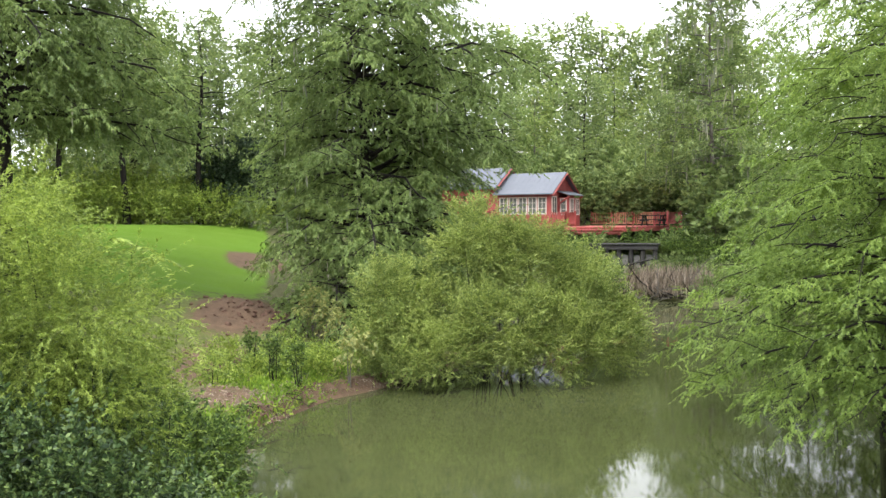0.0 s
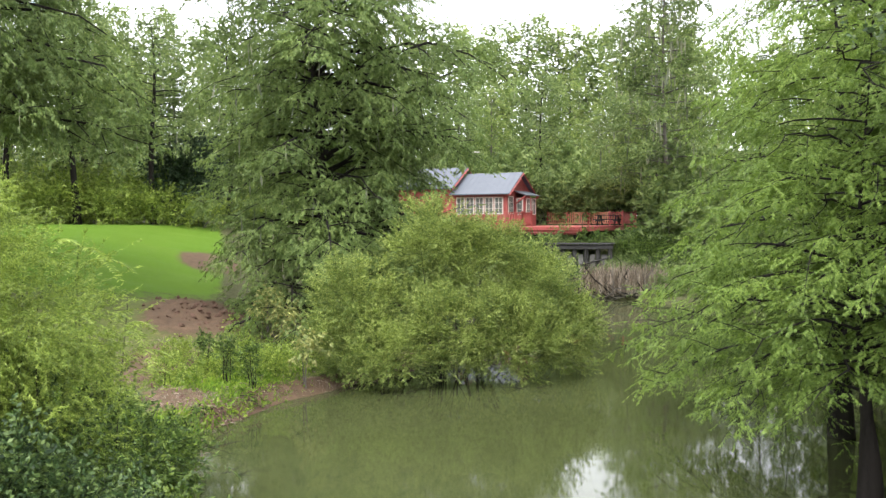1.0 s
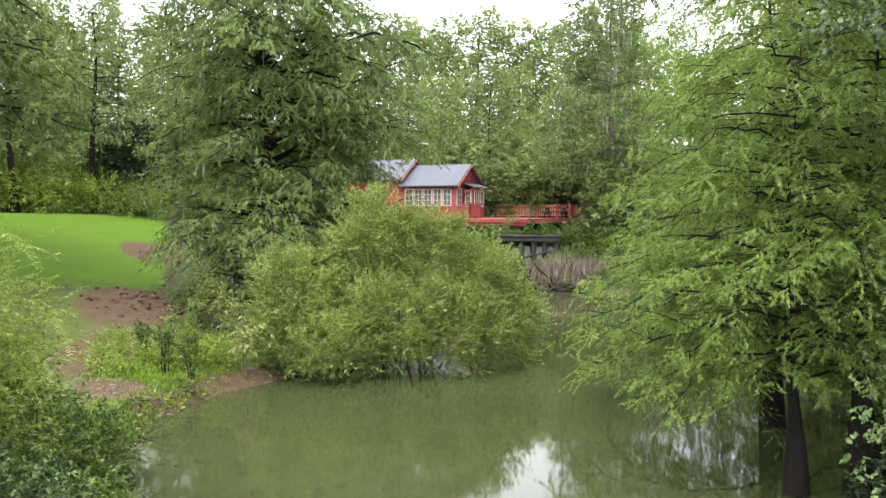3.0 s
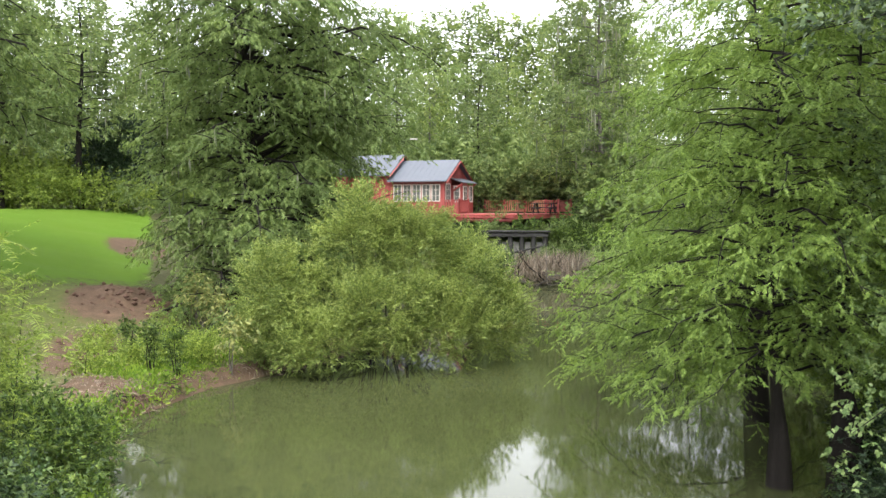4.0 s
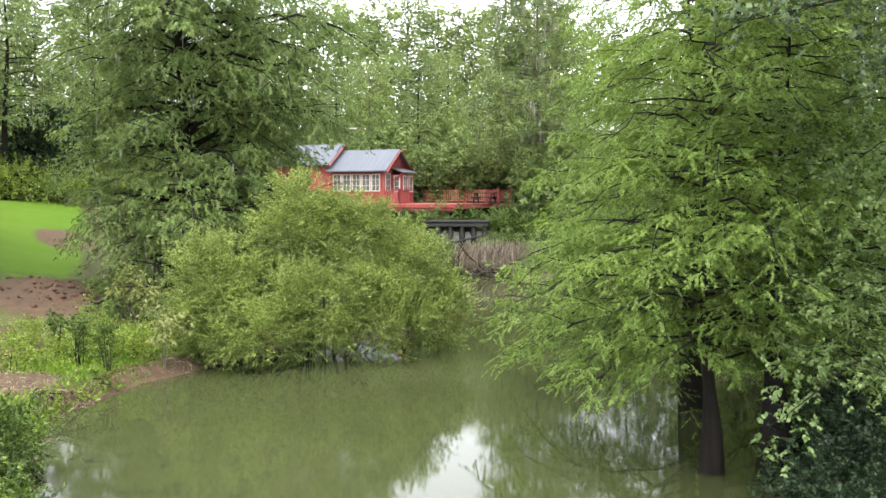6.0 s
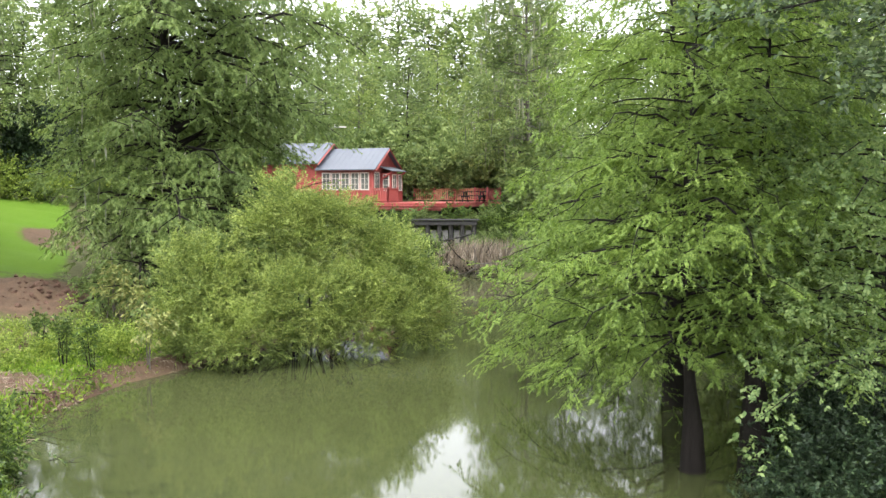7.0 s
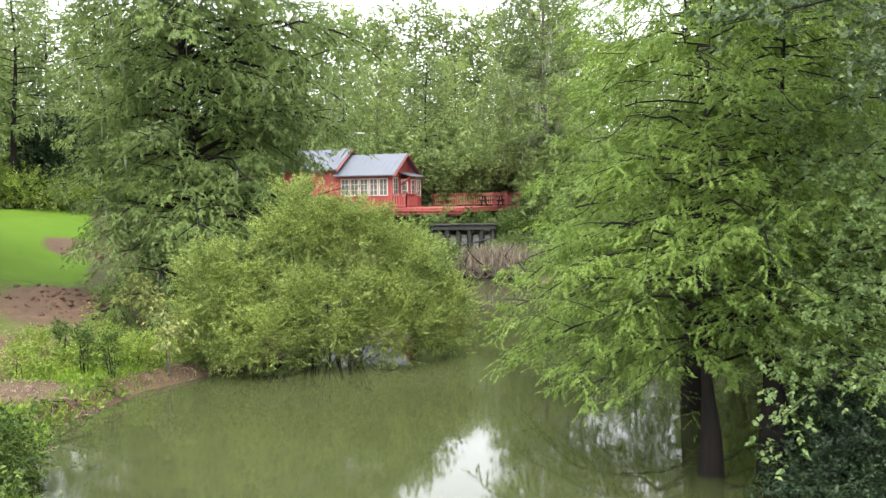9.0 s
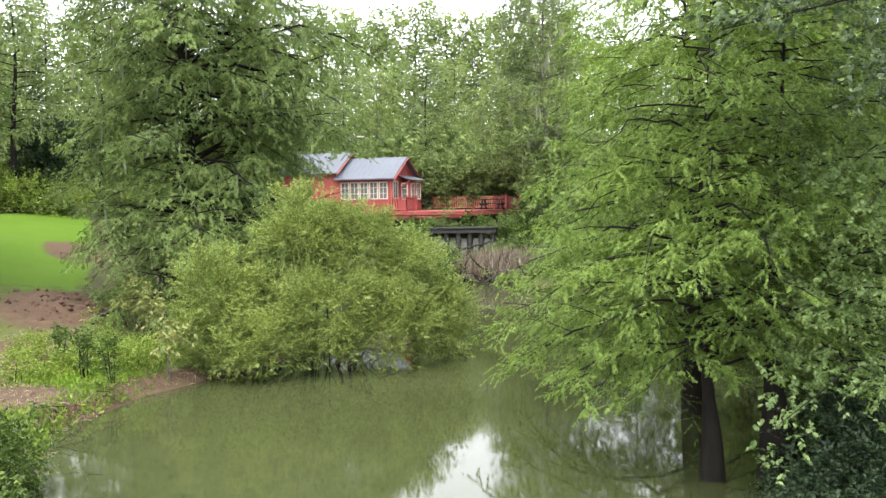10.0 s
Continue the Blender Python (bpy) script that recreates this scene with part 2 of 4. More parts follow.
# ---- terrain ----
SHORE_LEFT = [(-1.0, -60), (-1.0, 5), (-1.5, 8), (-2.5, 11), (-3.6, 14.9), (-4.3, 18.6), (-3.6, 20.6), (-3.0, 22.1), (-1.6, 23.6), (0.5, 27), (3, 34), (6.5, 42), (9.3, 48)]
SHORE_RIGHT = [(10, 50), (12.2, 48), (13.5, 44), (16, 35), (15, 25), (13, 18), (10.2, 14), (9.0, 12), (8.2, 9.5), (7.9, 5), (7.9, -60)]
CHANNEL = np.array(SHORE_LEFT + SHORE_RIGHT, float)


def shore_distance(x, y):
    """Metres from the waterline: positive on land, negative over the water."""
    p = np.stack([x, y], -1)
    best = np.full(x.shape, 1e9)
    inside = np.zeros(x.shape, bool)
    for a, b in zip(CHANNEL, np.roll(CHANNEL, -1, 0)):
        ab = b - a
        u = np.clip(((p - a) @ ab) / (ab @ ab), 0, 1)
        best = np.minimum(best, np.linalg.norm(p - a - u[..., None] * ab, axis=-1))
        cross = (a[1] > y) != (b[1] > y)
        with np.errstate(divide="ignore", invalid="ignore"):
            xi = a[0] + (y - a[1]) / (b[1] - a[1]) * ab[0]
        inside ^= cross & (x < xi)
    return np.where(inside, -best, best)


def waves(x, y, s, seed):
    r = np.random.default_rng(seed)
    out = 0
    for k in range(7):
        a, f, ph = r.uniform(0, 6.28), s * r.uniform(0.5, 2.0), r.uniform(0, 6.28)
        out = out + np.sin((x * np.cos(a) + y * np.sin(a)) * f + ph)
    return out / 7


def ground_z(x, y):
    x, y = np.asarray(x, float), np.asarray(y, float)
    d = shore_distance(x, y) + 0.35 * waves(x, y, 1.5, 5)
    lip = np.clip(d / 0.6, 0, 1)
    land = 0.28 * lip * lip * (3 - 2 * lip) + 0.02 * np.clip(d, 0, 30) + 3.5 * (lambda q: q * q * (3 - 2 * q))(np.clip((d - 4) / 18, 0, 1))
    spoil = np.exp(-(((x + 7.0) / 1.9) ** 2 + ((y - 31.4) / 2.0) ** 2))
    mound = spoil * (0.4 + 0.26 * waves(x, y, 4.0, 6) + 0.16 * waves(x, y, 8.0, 7))
    z = np.where(d > 0, land + mound, np.maximum(d * 0.5, -1.2))
    near = np.exp(-((y - 28) / 40) ** 2)
    return z + np.where(d > 0.3, 1, 0) * (0.05 * waves(x, y, 2.2, 8) + 0.12 * waves(x, y, 0.5, 9)) * near


def spread(lo, hi, step, far):
    core = np.arange(lo, hi + step / 2, step)
    out = step * 1.35 ** np.arange(1, 60)
    out = np.cumsum(out)
    out = out[out < far]
    return np.concatenate([lo - out[::-1], core, hi + out])


gx, gy = np.meshgrid(spread(-24, 26, 0.3, 2500), spread(4, 62, 0.3, 2500), indexing="ij")
ny = gx.shape[1]
gz = ground_z(gx, gy)
gi, gj = np.meshgrid(np.arange(gx.shape[0] - 1), np.arange(ny - 1), indexing="ij")
gs = Shape().add(np.stack([gx, gy, gz], -1), np.stack([gi * ny + gj, (gi + 1) * ny + gj, (gi + 1) * ny + gj + 1, gi * ny + gj + 1], -1).reshape(-1, 4))
ground = tagged(part("ground", gs, GROUND, smooth=True), "grassy bank with mown lawn, bare earth and leaf litter", "ground", kind="structure")
sd = shore_distance(gx, gy)


def blob(cx, cy, rx, ry, turn=0.0):
    c, s = math.cos(turn), math.sin(turn)
    dx, dy = gx - cx, gy - cy
    return np.sqrt(((dx * c + dy * s) / rx) ** 2 + ((dy * c - dx * s) / ry) ** 2)


lawn = np.clip(1.5 - blob(-14.5, 43, 9.5, 12.5), 0, 1)
lawn *= np.clip(0.5 + (-7.4 - 0.22 * (gy - 38) - gx) / 1.6, 0, 1)
lawn = np.maximum(lawn, np.clip(1.5 - blob(21, 26, 6, 13), 0, 1))
dirt = np.clip(1.45 - blob(-7.0, 31.2, 1.9, 2.9, -0.25), 0, 1)
dirt = np.maximum(dirt, np.clip(1.4 - blob(-8.9, 41.3, 1.5, 2.2), 0, 1))
dirt = np.maximum(dirt, np.clip(1.3 - blob(-3.6, 33.4, 3.2, 3.0), 0, 0.7))
dirt = np.maximum(dirt, np.clip(1.0 - np.abs(sd - 0.25) / 0.9, 0, 0.75) * (gy < 30))
dirt = np.maximum(dirt, np.clip(1.35 - blob(-6.8, 25.0, 1.3, 3.2, 0.2), 0, 0.78))
dirt = np.maximum(dirt, np.clip(1.35 - blob(-5.3, 20.7, 1.0, 1.8, 0.2), 0, 0.62))
weedy = np.clip(1.4 - blob(-6, 24, 9, 10), 0, 1)
weedy = np.maximum(weedy, np.clip(1.4 - blob(17, 18, 7, 16), 0, 1))
for nm, val in (("lawn", lawn), ("dirt", dirt), ("weedy", weedy)):
    at = ground.data.attributes.new(nm, "FLOAT", "POINT")
    at.data.foreach_set("value", val.ravel())

wx, wy = np.meshgrid(np.array([-8, 0, 8, 18.0]), np.array([-62, 0, 25, 53.0]), indexing="ij")
wi, wj = np.meshgrid(np.arange(3), np.arange(3), indexing="ij")
ws = Shape().add(np.stack([wx, wy, wx * 0], -1), np.stack([wi * 4 + wj, (wi + 1) * 4 + wj, (wi + 1) * 4 + wj + 1, wi * 4 + wj + 1], -1).reshape(-1, 4))
tagged(part("water", ws, WATER), "still murky green pond water with faint ripples", "water", kind="structure")


# ---- trees ----
def along(pts, u):
    """Points at fractions u of a polyline."""
    k = np.clip(u * (len(pts) - 1), 0, len(pts) - 1.001)
    i = k.astype(int)
    return pts[i] + (k - i)[:, None] * (pts[i + 1] - pts[i])


def leaf_sprays(shape, rng, p0, p1, count, length, width, droop=0.25, open_=0.85, loose=0.45, needle=False, hub=None):
    """Leaves in two rows along twigs that run from p0 to p1; loose: how far they stray from the flat."""
    lens = np.linalg.norm(p1 - p0, axis=1)
    k = rng.choice(len(p0), count, p=lens / lens.sum())
    u = rng.random(count) ** 0.8
    pos = p0[k] + u[:, None] * (p1 - p0)[k]
    d = unit((p1 - p0)[k])
    side = unit(np.cross(d, np.array([[0, 0, 1.0]]) + loose * 0.8 * rng.normal(size=(count, 3))))
    sgn = rng.choice([-1.0, 1.0], count)[:, None]
    out = unit(d * 0.7 + side * sgn * open_ + 0.22 * rng.normal(size=(count, 3)) - np.array([[0, 0, droop]]))
    nrm = unit(np.cross(side, d) + loose * rng.normal(size=(count, 3)))
    s = rng.uniform(0.6, 1.25, count)
    shape.leaves(pos, out, nrm, length * s, width * s, 0.1, needle, None if hub is None else unit(pos - hub[k]))


def moss_strands(rng, pts, length, width):
    s = Shape()
    n = len(pts)
    d = unit(np.stack([rng.normal(0, 0.08, n), rng.normal(0, 0.08, n), -np.ones(n)], 1))
    nrm = unit(np.stack([rng.normal(size=n), rng.normal(size=n), np.zeros(n)], 1))
    k = rng.uniform(0.35, 1.2, n)
    s.leaves(pts, d, nrm, length * k, width * rng.uniform(0.6, 1.3, n))
    return s


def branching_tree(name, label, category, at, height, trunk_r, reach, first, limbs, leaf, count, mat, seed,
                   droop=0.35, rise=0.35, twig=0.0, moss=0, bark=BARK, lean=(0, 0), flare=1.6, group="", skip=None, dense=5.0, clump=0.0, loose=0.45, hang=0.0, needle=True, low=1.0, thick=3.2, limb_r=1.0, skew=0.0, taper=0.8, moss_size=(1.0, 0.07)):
    """A tree with a tapered trunk, tiers of limbs, side branches, twigs and leaf sprays."""
    rng = np.random.default_rng(seed)
    root = thing(name, label, category, at, group=group)
    zt = np.linspace(0, 1, 14)
    trunk = np.stack([lean[0] * zt ** 1.5 + 0.12 * np.sin(zt * 7 + seed), lean[1] * zt ** 1.5 + 0.12 * np.cos(zt * 6 + seed) - 0.12 * np.cos(seed), zt * height], 1)
    trunk[0, 2] = -0.9
    rad = trunk_r * (1.02 - zt) ** taper
    rad[:3] *= np.array([flare, 1 + 0.45 * (flare - 1), 1.05])
    wood = Shape().tube(trunk, rad, 10)
    p0, p1, hub, mp = [], [], [], []
    for i in range(limbs):
        s = first + (0.985 - first) * ((i + rng.random()) / limbs) ** low
        az = i * 2.39996 + rng.normal(0, 0.3)
        L = reach(s) * rng.uniform(0.7, 1.12) * (1 + skew * math.cos(az))
        if skip and skip(az % (2 * math.pi), s):
            continue
        t = np.linspace(0, 1, 8)
        base = along(trunk, np.array([s]))[0]
        e = rise * rng.uniform(0.4, 1.3)
        bendaz = az + rng.normal(0, 0.25) * t
        limb = base + np.stack([L * t * np.cos(bendaz), L * t * np.sin(bendaz), L * (e * t - (e + droop * rng.uniform(0.5, 1.2)) * t * t * 0.8)], 1)
        limb[1:-1] += rng.normal(0, 0.035 * L, (6, 3)) * np.array([1, 1, 0.5])
        r0 = min(trunk_r * 0.45, 0.012 * L + 0.008) * (1.1 - 0.5 * s) * limb_r
        if clump:
            wood.tube(limb[[0, 2, 4, 7]], r0 * (1.05 - t[[0, 2, 4, 7]]) + 0.004, 4)
        else:
            wood.tube(limb, r0 * (1.05 - t) + 0.004, 5)
        m = max(4, int(L * dense))
        u = np.sort(rng.uniform(0.16, 1.0, m))
        q = along(limb, u)
        sg = np.where(np.arange(m) % 2 == 0, 1.0, -1.0)
        a2 = az + sg * rng.uniform(0.5, 1.15, m)
        l2 = (0.42 * L * (1.12 - u) + 0.28) * rng.uniform(0.6, 1.2, m)
        e2 = q + np.stack([l2 * np.cos(a2), l2 * np.sin(a2), -l2 * rng.uniform(-0.3, 0.2 + droop + hang, m)], 1)
        step = 8 if clump else 3
        for a, b, k in zip(q[::step], e2[::step], l2[::step]):
            wood.tube([a, (a + b) / 2 + (0, 0, 0.04 * k), b], [0.3 * r0 + 0.003, 0.2 * r0 + 0.003, 0.003], 3)
        if clump:
            n3 = 7
            o = np.repeat((q + e2) / 2, n3, 0) + rng.normal(0, 0.45 * clump, (m * n3, 3)) + np.repeat(0.5 * (e2 - q), n3, 0) * rng.uniform(-0.6, 1, (m * n3, 1))
            p0.append(o)
            hub.append(np.repeat((q + e2) / 2, n3, 0) - np.array([[0.25 * math.cos(az), 0.25 * math.sin(az), 0.4]]) * clump)
            p1.append(o + unit(rng.normal(size=(m * n3, 3)) + np.array([[0.6 * math.cos(az), 0.6 * math.sin(az), 0.3 - hang]])) * clump * rng.uniform(0.5, 1.2, (m * n3, 1)))
        elif twig:
            for a, b, k in zip(q, e2, l2):
                n3 = max(3, int(k / twig * thick))
                w = rng.uniform(0.1, 1.0, n3)
                o = a + w[:, None] * (b - a)
                dd = (b - a) / (k + 1e-6)
                az3 = math.atan2(dd[1], dd[0]) + np.where(np.arange(n3) % 2, 1, -1) * rng.uniform(0.35, 1.1, n3)
                l3 = twig * rng.uniform(0.6, 1.3, n3)
                p0.append(o)
                hub.append(a + 0.5 * w[:, None] * (b - a) - np.array([[0.25 * math.cos(az), 0.25 * math.sin(az), 0.5]]) * twig)
                p1.append(o + np.stack([l3 * np.cos(az3), l3 * np.sin(az3), -l3 * rng.uniform(-0.15, 0.6 + droop + hang, n3)], 1))
        else:
            p0.append(q)
            hub.append(q - np.array([[0, 0, 0.3]]))
            p1.append(e2)
        p0.append(limb[-2:-1])
        p1.append(limb[-1:])
        hub.append(limb[-2:-1] - np.array([[0, 0, 0.3]]))
        if moss:
            mp.append(along(limb, rng.uniform(0.1, 0.95, max(1, moss // limbs))))
    part("trunk", wood, bark, root, smooth=True)
    crown = Shape()
    leaf_sprays(crown, rng, np.concatenate(p0), np.concatenate(p1), count, leaf[0], leaf[1], droop=0.15 + 0.4 * droop + hang, loose=loose, needle=needle, hub=np.concatenate(hub))
    part("crown", crown, mat, root)
    if moss:
        tagged(part("moss", moss_strands(rng, np.concatenate(mp), *moss_size), MOSS, root, "grey hanging moss strands"), kind="stuff")
    return root


def bushy(name, label, category, at, lumps, leaf, count, mat, seed, stems=10, up=0.4, twig=0.45, clusters=26, bark=BARK_GREY, spread_=0.3, group="", kind="", droop=0.0, fill=0.25, needle=False, stem_r=1.0):
    """A many-stemmed bush: stems from the base into uneven clumps of leafy twigs. Lumps: centre and radii from the base."""
    rng = np.random.default_rng(seed)
    root = thing(name, label, category, at, group=group, kind=kind)
    p0, p1, hub = [], [], []
    area = np.array([(l[3] * l[4] + l[3] * l[5] + l[4] * l[5]) for l in lumps])
    per = np.maximum(6, clusters * len(lumps) * area / area.sum()).astype(int)
    for (cx, cy, cz, rx, ry, rz), k in zip(lumps, per):
        c, r = np.array([cx, cy, cz]), np.array([rx, ry, rz])
        d = unit(rng.normal(size=(k, 3)) + np.array([[0, -0.15, 0.25]]))
        cl = c + d * r * rng.uniform(0.55, 1.05, (k, 1))
        cl[: int(k * fill)] = c + d[: int(k * fill)] * r * rng.uniform(0.1, 0.6, (int(k * fill), 1))
        out = unit(d / r)
        for ce, o in zip(cl, out):
            n = rng.integers(10, 20)
            size = spread_ * rng.uniform(0.6, 1.5)
            a = ce + rng.normal(0, size, (n, 3)) * np.array([1, 1, 0.75])
            b = a + unit(o + np.array([0, 0, up]) + rng.normal(0, 0.45, (n, 3))) * (twig * rng.uniform(0.4, 1.35, (n, 1)))
            b[:, 2] -= droop * twig * rng.random(n)
            p0.append(a)
            p1.append(b)
            hub.append(np.tile(ce - (0.5 * o + np.array([0, 0, 0.5])) * size, (n, 1)))
        for i in rng.choice(k, min(k, max(2, int(stems * k / per.sum()))), replace=False):
            foot = np.array([cx * 0.35 + rng.normal(0, 0.15 * rx), cy * 0.35 + rng.normal(0, 0.15 * ry), -0.25])
            mid = foot * 0.45 + cl[i] * 0.55 + np.array([0, 0, 0.12 * cl[i][2]]) + rng.normal(0, 0.08, 3)
            t = np.linspace(0, 1, 6)[:, None]
            part("stem", Shape().tube((1 - t) ** 2 * foot + 2 * t * (1 - t) * mid + t * t * cl[i], np.linspace(0.03, 0.006, 6) * (0.5 + 0.25 * cz) * stem_r, 5), bark, root, smooth=True)
    p0, p1 = np.concatenate(p0), np.concatenate(p1)
    sh = Shape()
    leaf_sprays(sh, rng, p0, p1, count, leaf[0], leaf[1], droop=droop * 0.4, open_=0.75, loose=0.7, needle=needle, hub=np.concatenate(hub))
    part("foliage", sh, mat, root)
    return root

# ---- the large trees ----
branching_tree("bald_cypress", "broad bald cypress with drooping feathery branches and hanging moss", "tree", (-2.9, 33.4, float(ground_z(-2.9, 33.4))), 18, 0.27,
               lambda s: (6.0 + 0.8 * max(0, 1 - 4 * s)) * (1 - max(0, s - 0.6) ** 1.6 * 2.4) * (0.88 + 0.12 * math.sin(s * 40)), 0.04, 165, (0.115, 0.045), 470000, CYPRESS, 11, low=1.1, taper=1.2,
               droop=0.34, rise=0.5, twig=0.5, moss=520, lean=(-1.3, 0), skew=0.22, hang=0.25, loose=0.5, dense=4.4)
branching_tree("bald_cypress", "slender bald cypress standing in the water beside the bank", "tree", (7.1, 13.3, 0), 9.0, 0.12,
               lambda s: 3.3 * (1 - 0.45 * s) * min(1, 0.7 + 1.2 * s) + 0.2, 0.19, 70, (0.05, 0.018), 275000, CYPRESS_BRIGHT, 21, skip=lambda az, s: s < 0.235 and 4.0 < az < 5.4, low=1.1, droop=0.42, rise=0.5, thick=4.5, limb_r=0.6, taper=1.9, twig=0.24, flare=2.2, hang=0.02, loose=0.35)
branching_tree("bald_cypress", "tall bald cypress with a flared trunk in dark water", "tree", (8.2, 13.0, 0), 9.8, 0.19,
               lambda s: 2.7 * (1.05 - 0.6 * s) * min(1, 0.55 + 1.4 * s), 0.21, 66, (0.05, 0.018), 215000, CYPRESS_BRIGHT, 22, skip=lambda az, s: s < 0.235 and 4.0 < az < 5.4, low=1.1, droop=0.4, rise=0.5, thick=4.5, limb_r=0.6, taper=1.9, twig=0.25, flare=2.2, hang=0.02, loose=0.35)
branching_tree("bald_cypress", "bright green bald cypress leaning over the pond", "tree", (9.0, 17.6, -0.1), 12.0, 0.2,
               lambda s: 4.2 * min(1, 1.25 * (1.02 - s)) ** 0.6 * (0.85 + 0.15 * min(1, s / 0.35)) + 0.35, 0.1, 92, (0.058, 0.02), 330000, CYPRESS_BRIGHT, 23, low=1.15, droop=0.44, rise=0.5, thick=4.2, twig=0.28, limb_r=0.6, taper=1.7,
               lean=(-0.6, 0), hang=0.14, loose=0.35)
branching_tree("bald_cypress", "old bald cypress with heavy dark limbs on the lawn", "tree", (-14.4, 28.5, float(ground_z(-14.4, 28.5))), 17, 0.42,
               lambda s: 6.6 * (1.15 - 0.6 * s), 0.29, 110, (0.14, 0.055), 230000, CYPRESS, 31, droop=0.35, rise=0.45, moss=260, twig=0.6, hang=0.3, loose=0.5, dense=3.5)
branching_tree("mossy_cypress", "tall cypress hung with grey moss beyond the pond", "tree", (17.6, 60, 2.2), 21, 0.17,
               lambda s: 5.6 * (1.1 - 0.6 * s), 0.22, 64, (0.22, 0.09), 60000, FOREST, 32, droop=0.15, rise=0.3, moss=700, bark=BARK_GREY, moss_size=(1.5, 0.12), clump=0.6, dense=3.0)

for i, (x, y, h) in enumerate([(-17.6, 48.5, 12), (-14.0, 50.5, 11.5), (-20.5, 47, 12), (-10.6, 55, 12), (-23.5, 43, 13)]):
    branching_tree("slender_pine", "slender dark-trunked tree with a high thin crown behind the lawn", "tree", (x, y, float(ground_z(x, y))), h, 0.19, lambda s: 3.4 * (1.15 - 0.6 * s), 0.36, 40, (0.2, 0.085), 15000, FOREST, 33 + i,
                   droop=0.25, rise=0.4, moss=60, moss_size=(1.1, 0.08), clump=0.5, dense=3.0, group="slender trees behind the lawn", flare=1.3)

# ---- bushes ----
bushy("willow_bush", "wide yellow-green willow bush growing out of the water", "bush", (1.3, 25.0, 0),
      [(-2.6, -0.5, 1.95, 1.25, 1.2, 1.35), (-0.5, 0.3, 3.5, 1.15, 1.2, 1.4), (0.95, 0.3, 3.05, 1.2, 1.2, 1.3), (2.45, 0.1, 2.3, 1.1, 1.1, 1.15), (3.4, 0.1, 1.1, 0.8, 1.0, 1.0),
       (0.0, -1.3, 1.5, 1.7, 0.9, 1.1), (-1.7, -1.7, 0.8, 1.3, 0.8, 0.75), (1.8, -1.0, 1.2, 1.5, 0.9, 1.0), (-3.1, -0.5, 0.9, 0.8, 0.9, 0.8)],
      (0.095, 0.024), 270000, WILLOW, 41, stems=44, twig=0.44, clusters=125, bark=BARK, fill=0.12, spread_=0.1, up=0.45, needle=True, stem_r=0.55)
bushy("bank_shrub", "tangled light green shrub with feathery shoots on the near bank", "shrub", (-3.4, 7.6, 0.3),
      [(-0.6, 0.0, 4.0, 0.9, 0.8, 0.6), (0.1, 0.1, 3.35, 0.75, 0.8, 0.65), (-1.3, 0.3, 4.1, 1.0, 0.9, 0.7), (0.4, 0.1, 2.6, 0.5, 0.5, 0.55), (-0.5, -0.1, 3.2, 0.8, 0.6, 0.5)],
      (0.036, 0.009), 215000, SHRUB_LIME, 42, needle=True, stem_r=0.5, bark=BARK, stems=8, twig=0.32, clusters=75, spread_=0.11, droop=0.45)


def pinnate_sapling(x, y, top, seed):
    """Thin leaning stems that carry long arching fronds, each with two rows of narrow leaflets."""
    rng = np.random.default_rng(seed)
    root = thing("young_tree", "slender lime green young tree with long feather-like fronds", "sapling", (x, y, float(ground_z(x, y))), group="young trees on the near bank")
    crown = Shape()
    for i in range(3):
        foot, tip = np.array([rng.normal(0, 0.12), rng.normal(0, 0.12), -0.1]), np.array([rng.uniform(-0.5, 0.35), rng.normal(0, 0.2), top - 0.45 * i * rng.random()])
        t = np.linspace(0, 1, 7)[:, None]
        stem = foot + t * (tip - foot) + np.sin(t * math.pi) * np.array([0.1 * rng.normal(), 0.1 * rng.normal(), 0])
        part("stem", Shape().tube(stem, np.linspace(0.007, 0.003, 7), 5), BARK, root, smooth=True)
        for j in range(13):
            o = along(stem, np.array([rng.uniform(0.7, 1.0)]))[0]
            az, L, e = rng.uniform(0, 6.28), rng.uniform(0.35, 0.7), rng.uniform(0.2, 0.8)
            u = np.linspace(0, 1, 8)
            rib = o + np.stack([L * u * math.cos(az), L * u * math.sin(az), L * (e * u - 0.75 * u * u)], 1)
            crown.tube(rib, np.linspace(0.004, 0.0015, 8), 3)
            k = int(L * 46)
            w = np.repeat(np.linspace(0.12, 1.0, k), 2)
            pos = along(rib, w)
            d = unit(np.array([math.cos(az), math.sin(az), 0.1]) * np.ones((2 * k, 1)))
            side = np.array([-math.sin(az), math.cos(az), 0.0]) * np.tile([1.0, -1.0], k)[:, None]
            out = unit(0.55 * d + side + np.array([[0, 0, -0.3]]) + 0.12 * rng.normal(size=(2 * k, 3)))
            crown.leaves(pos, out, unit(np.array([[0, 0, 1.0]]) + 0.2 * rng.normal(size=(2 * k, 3))), 0.105 * (1.15 - 0.6 * w), 0.022, 0.1)
    part("foliage", crown, SHRUB_LIME, root)


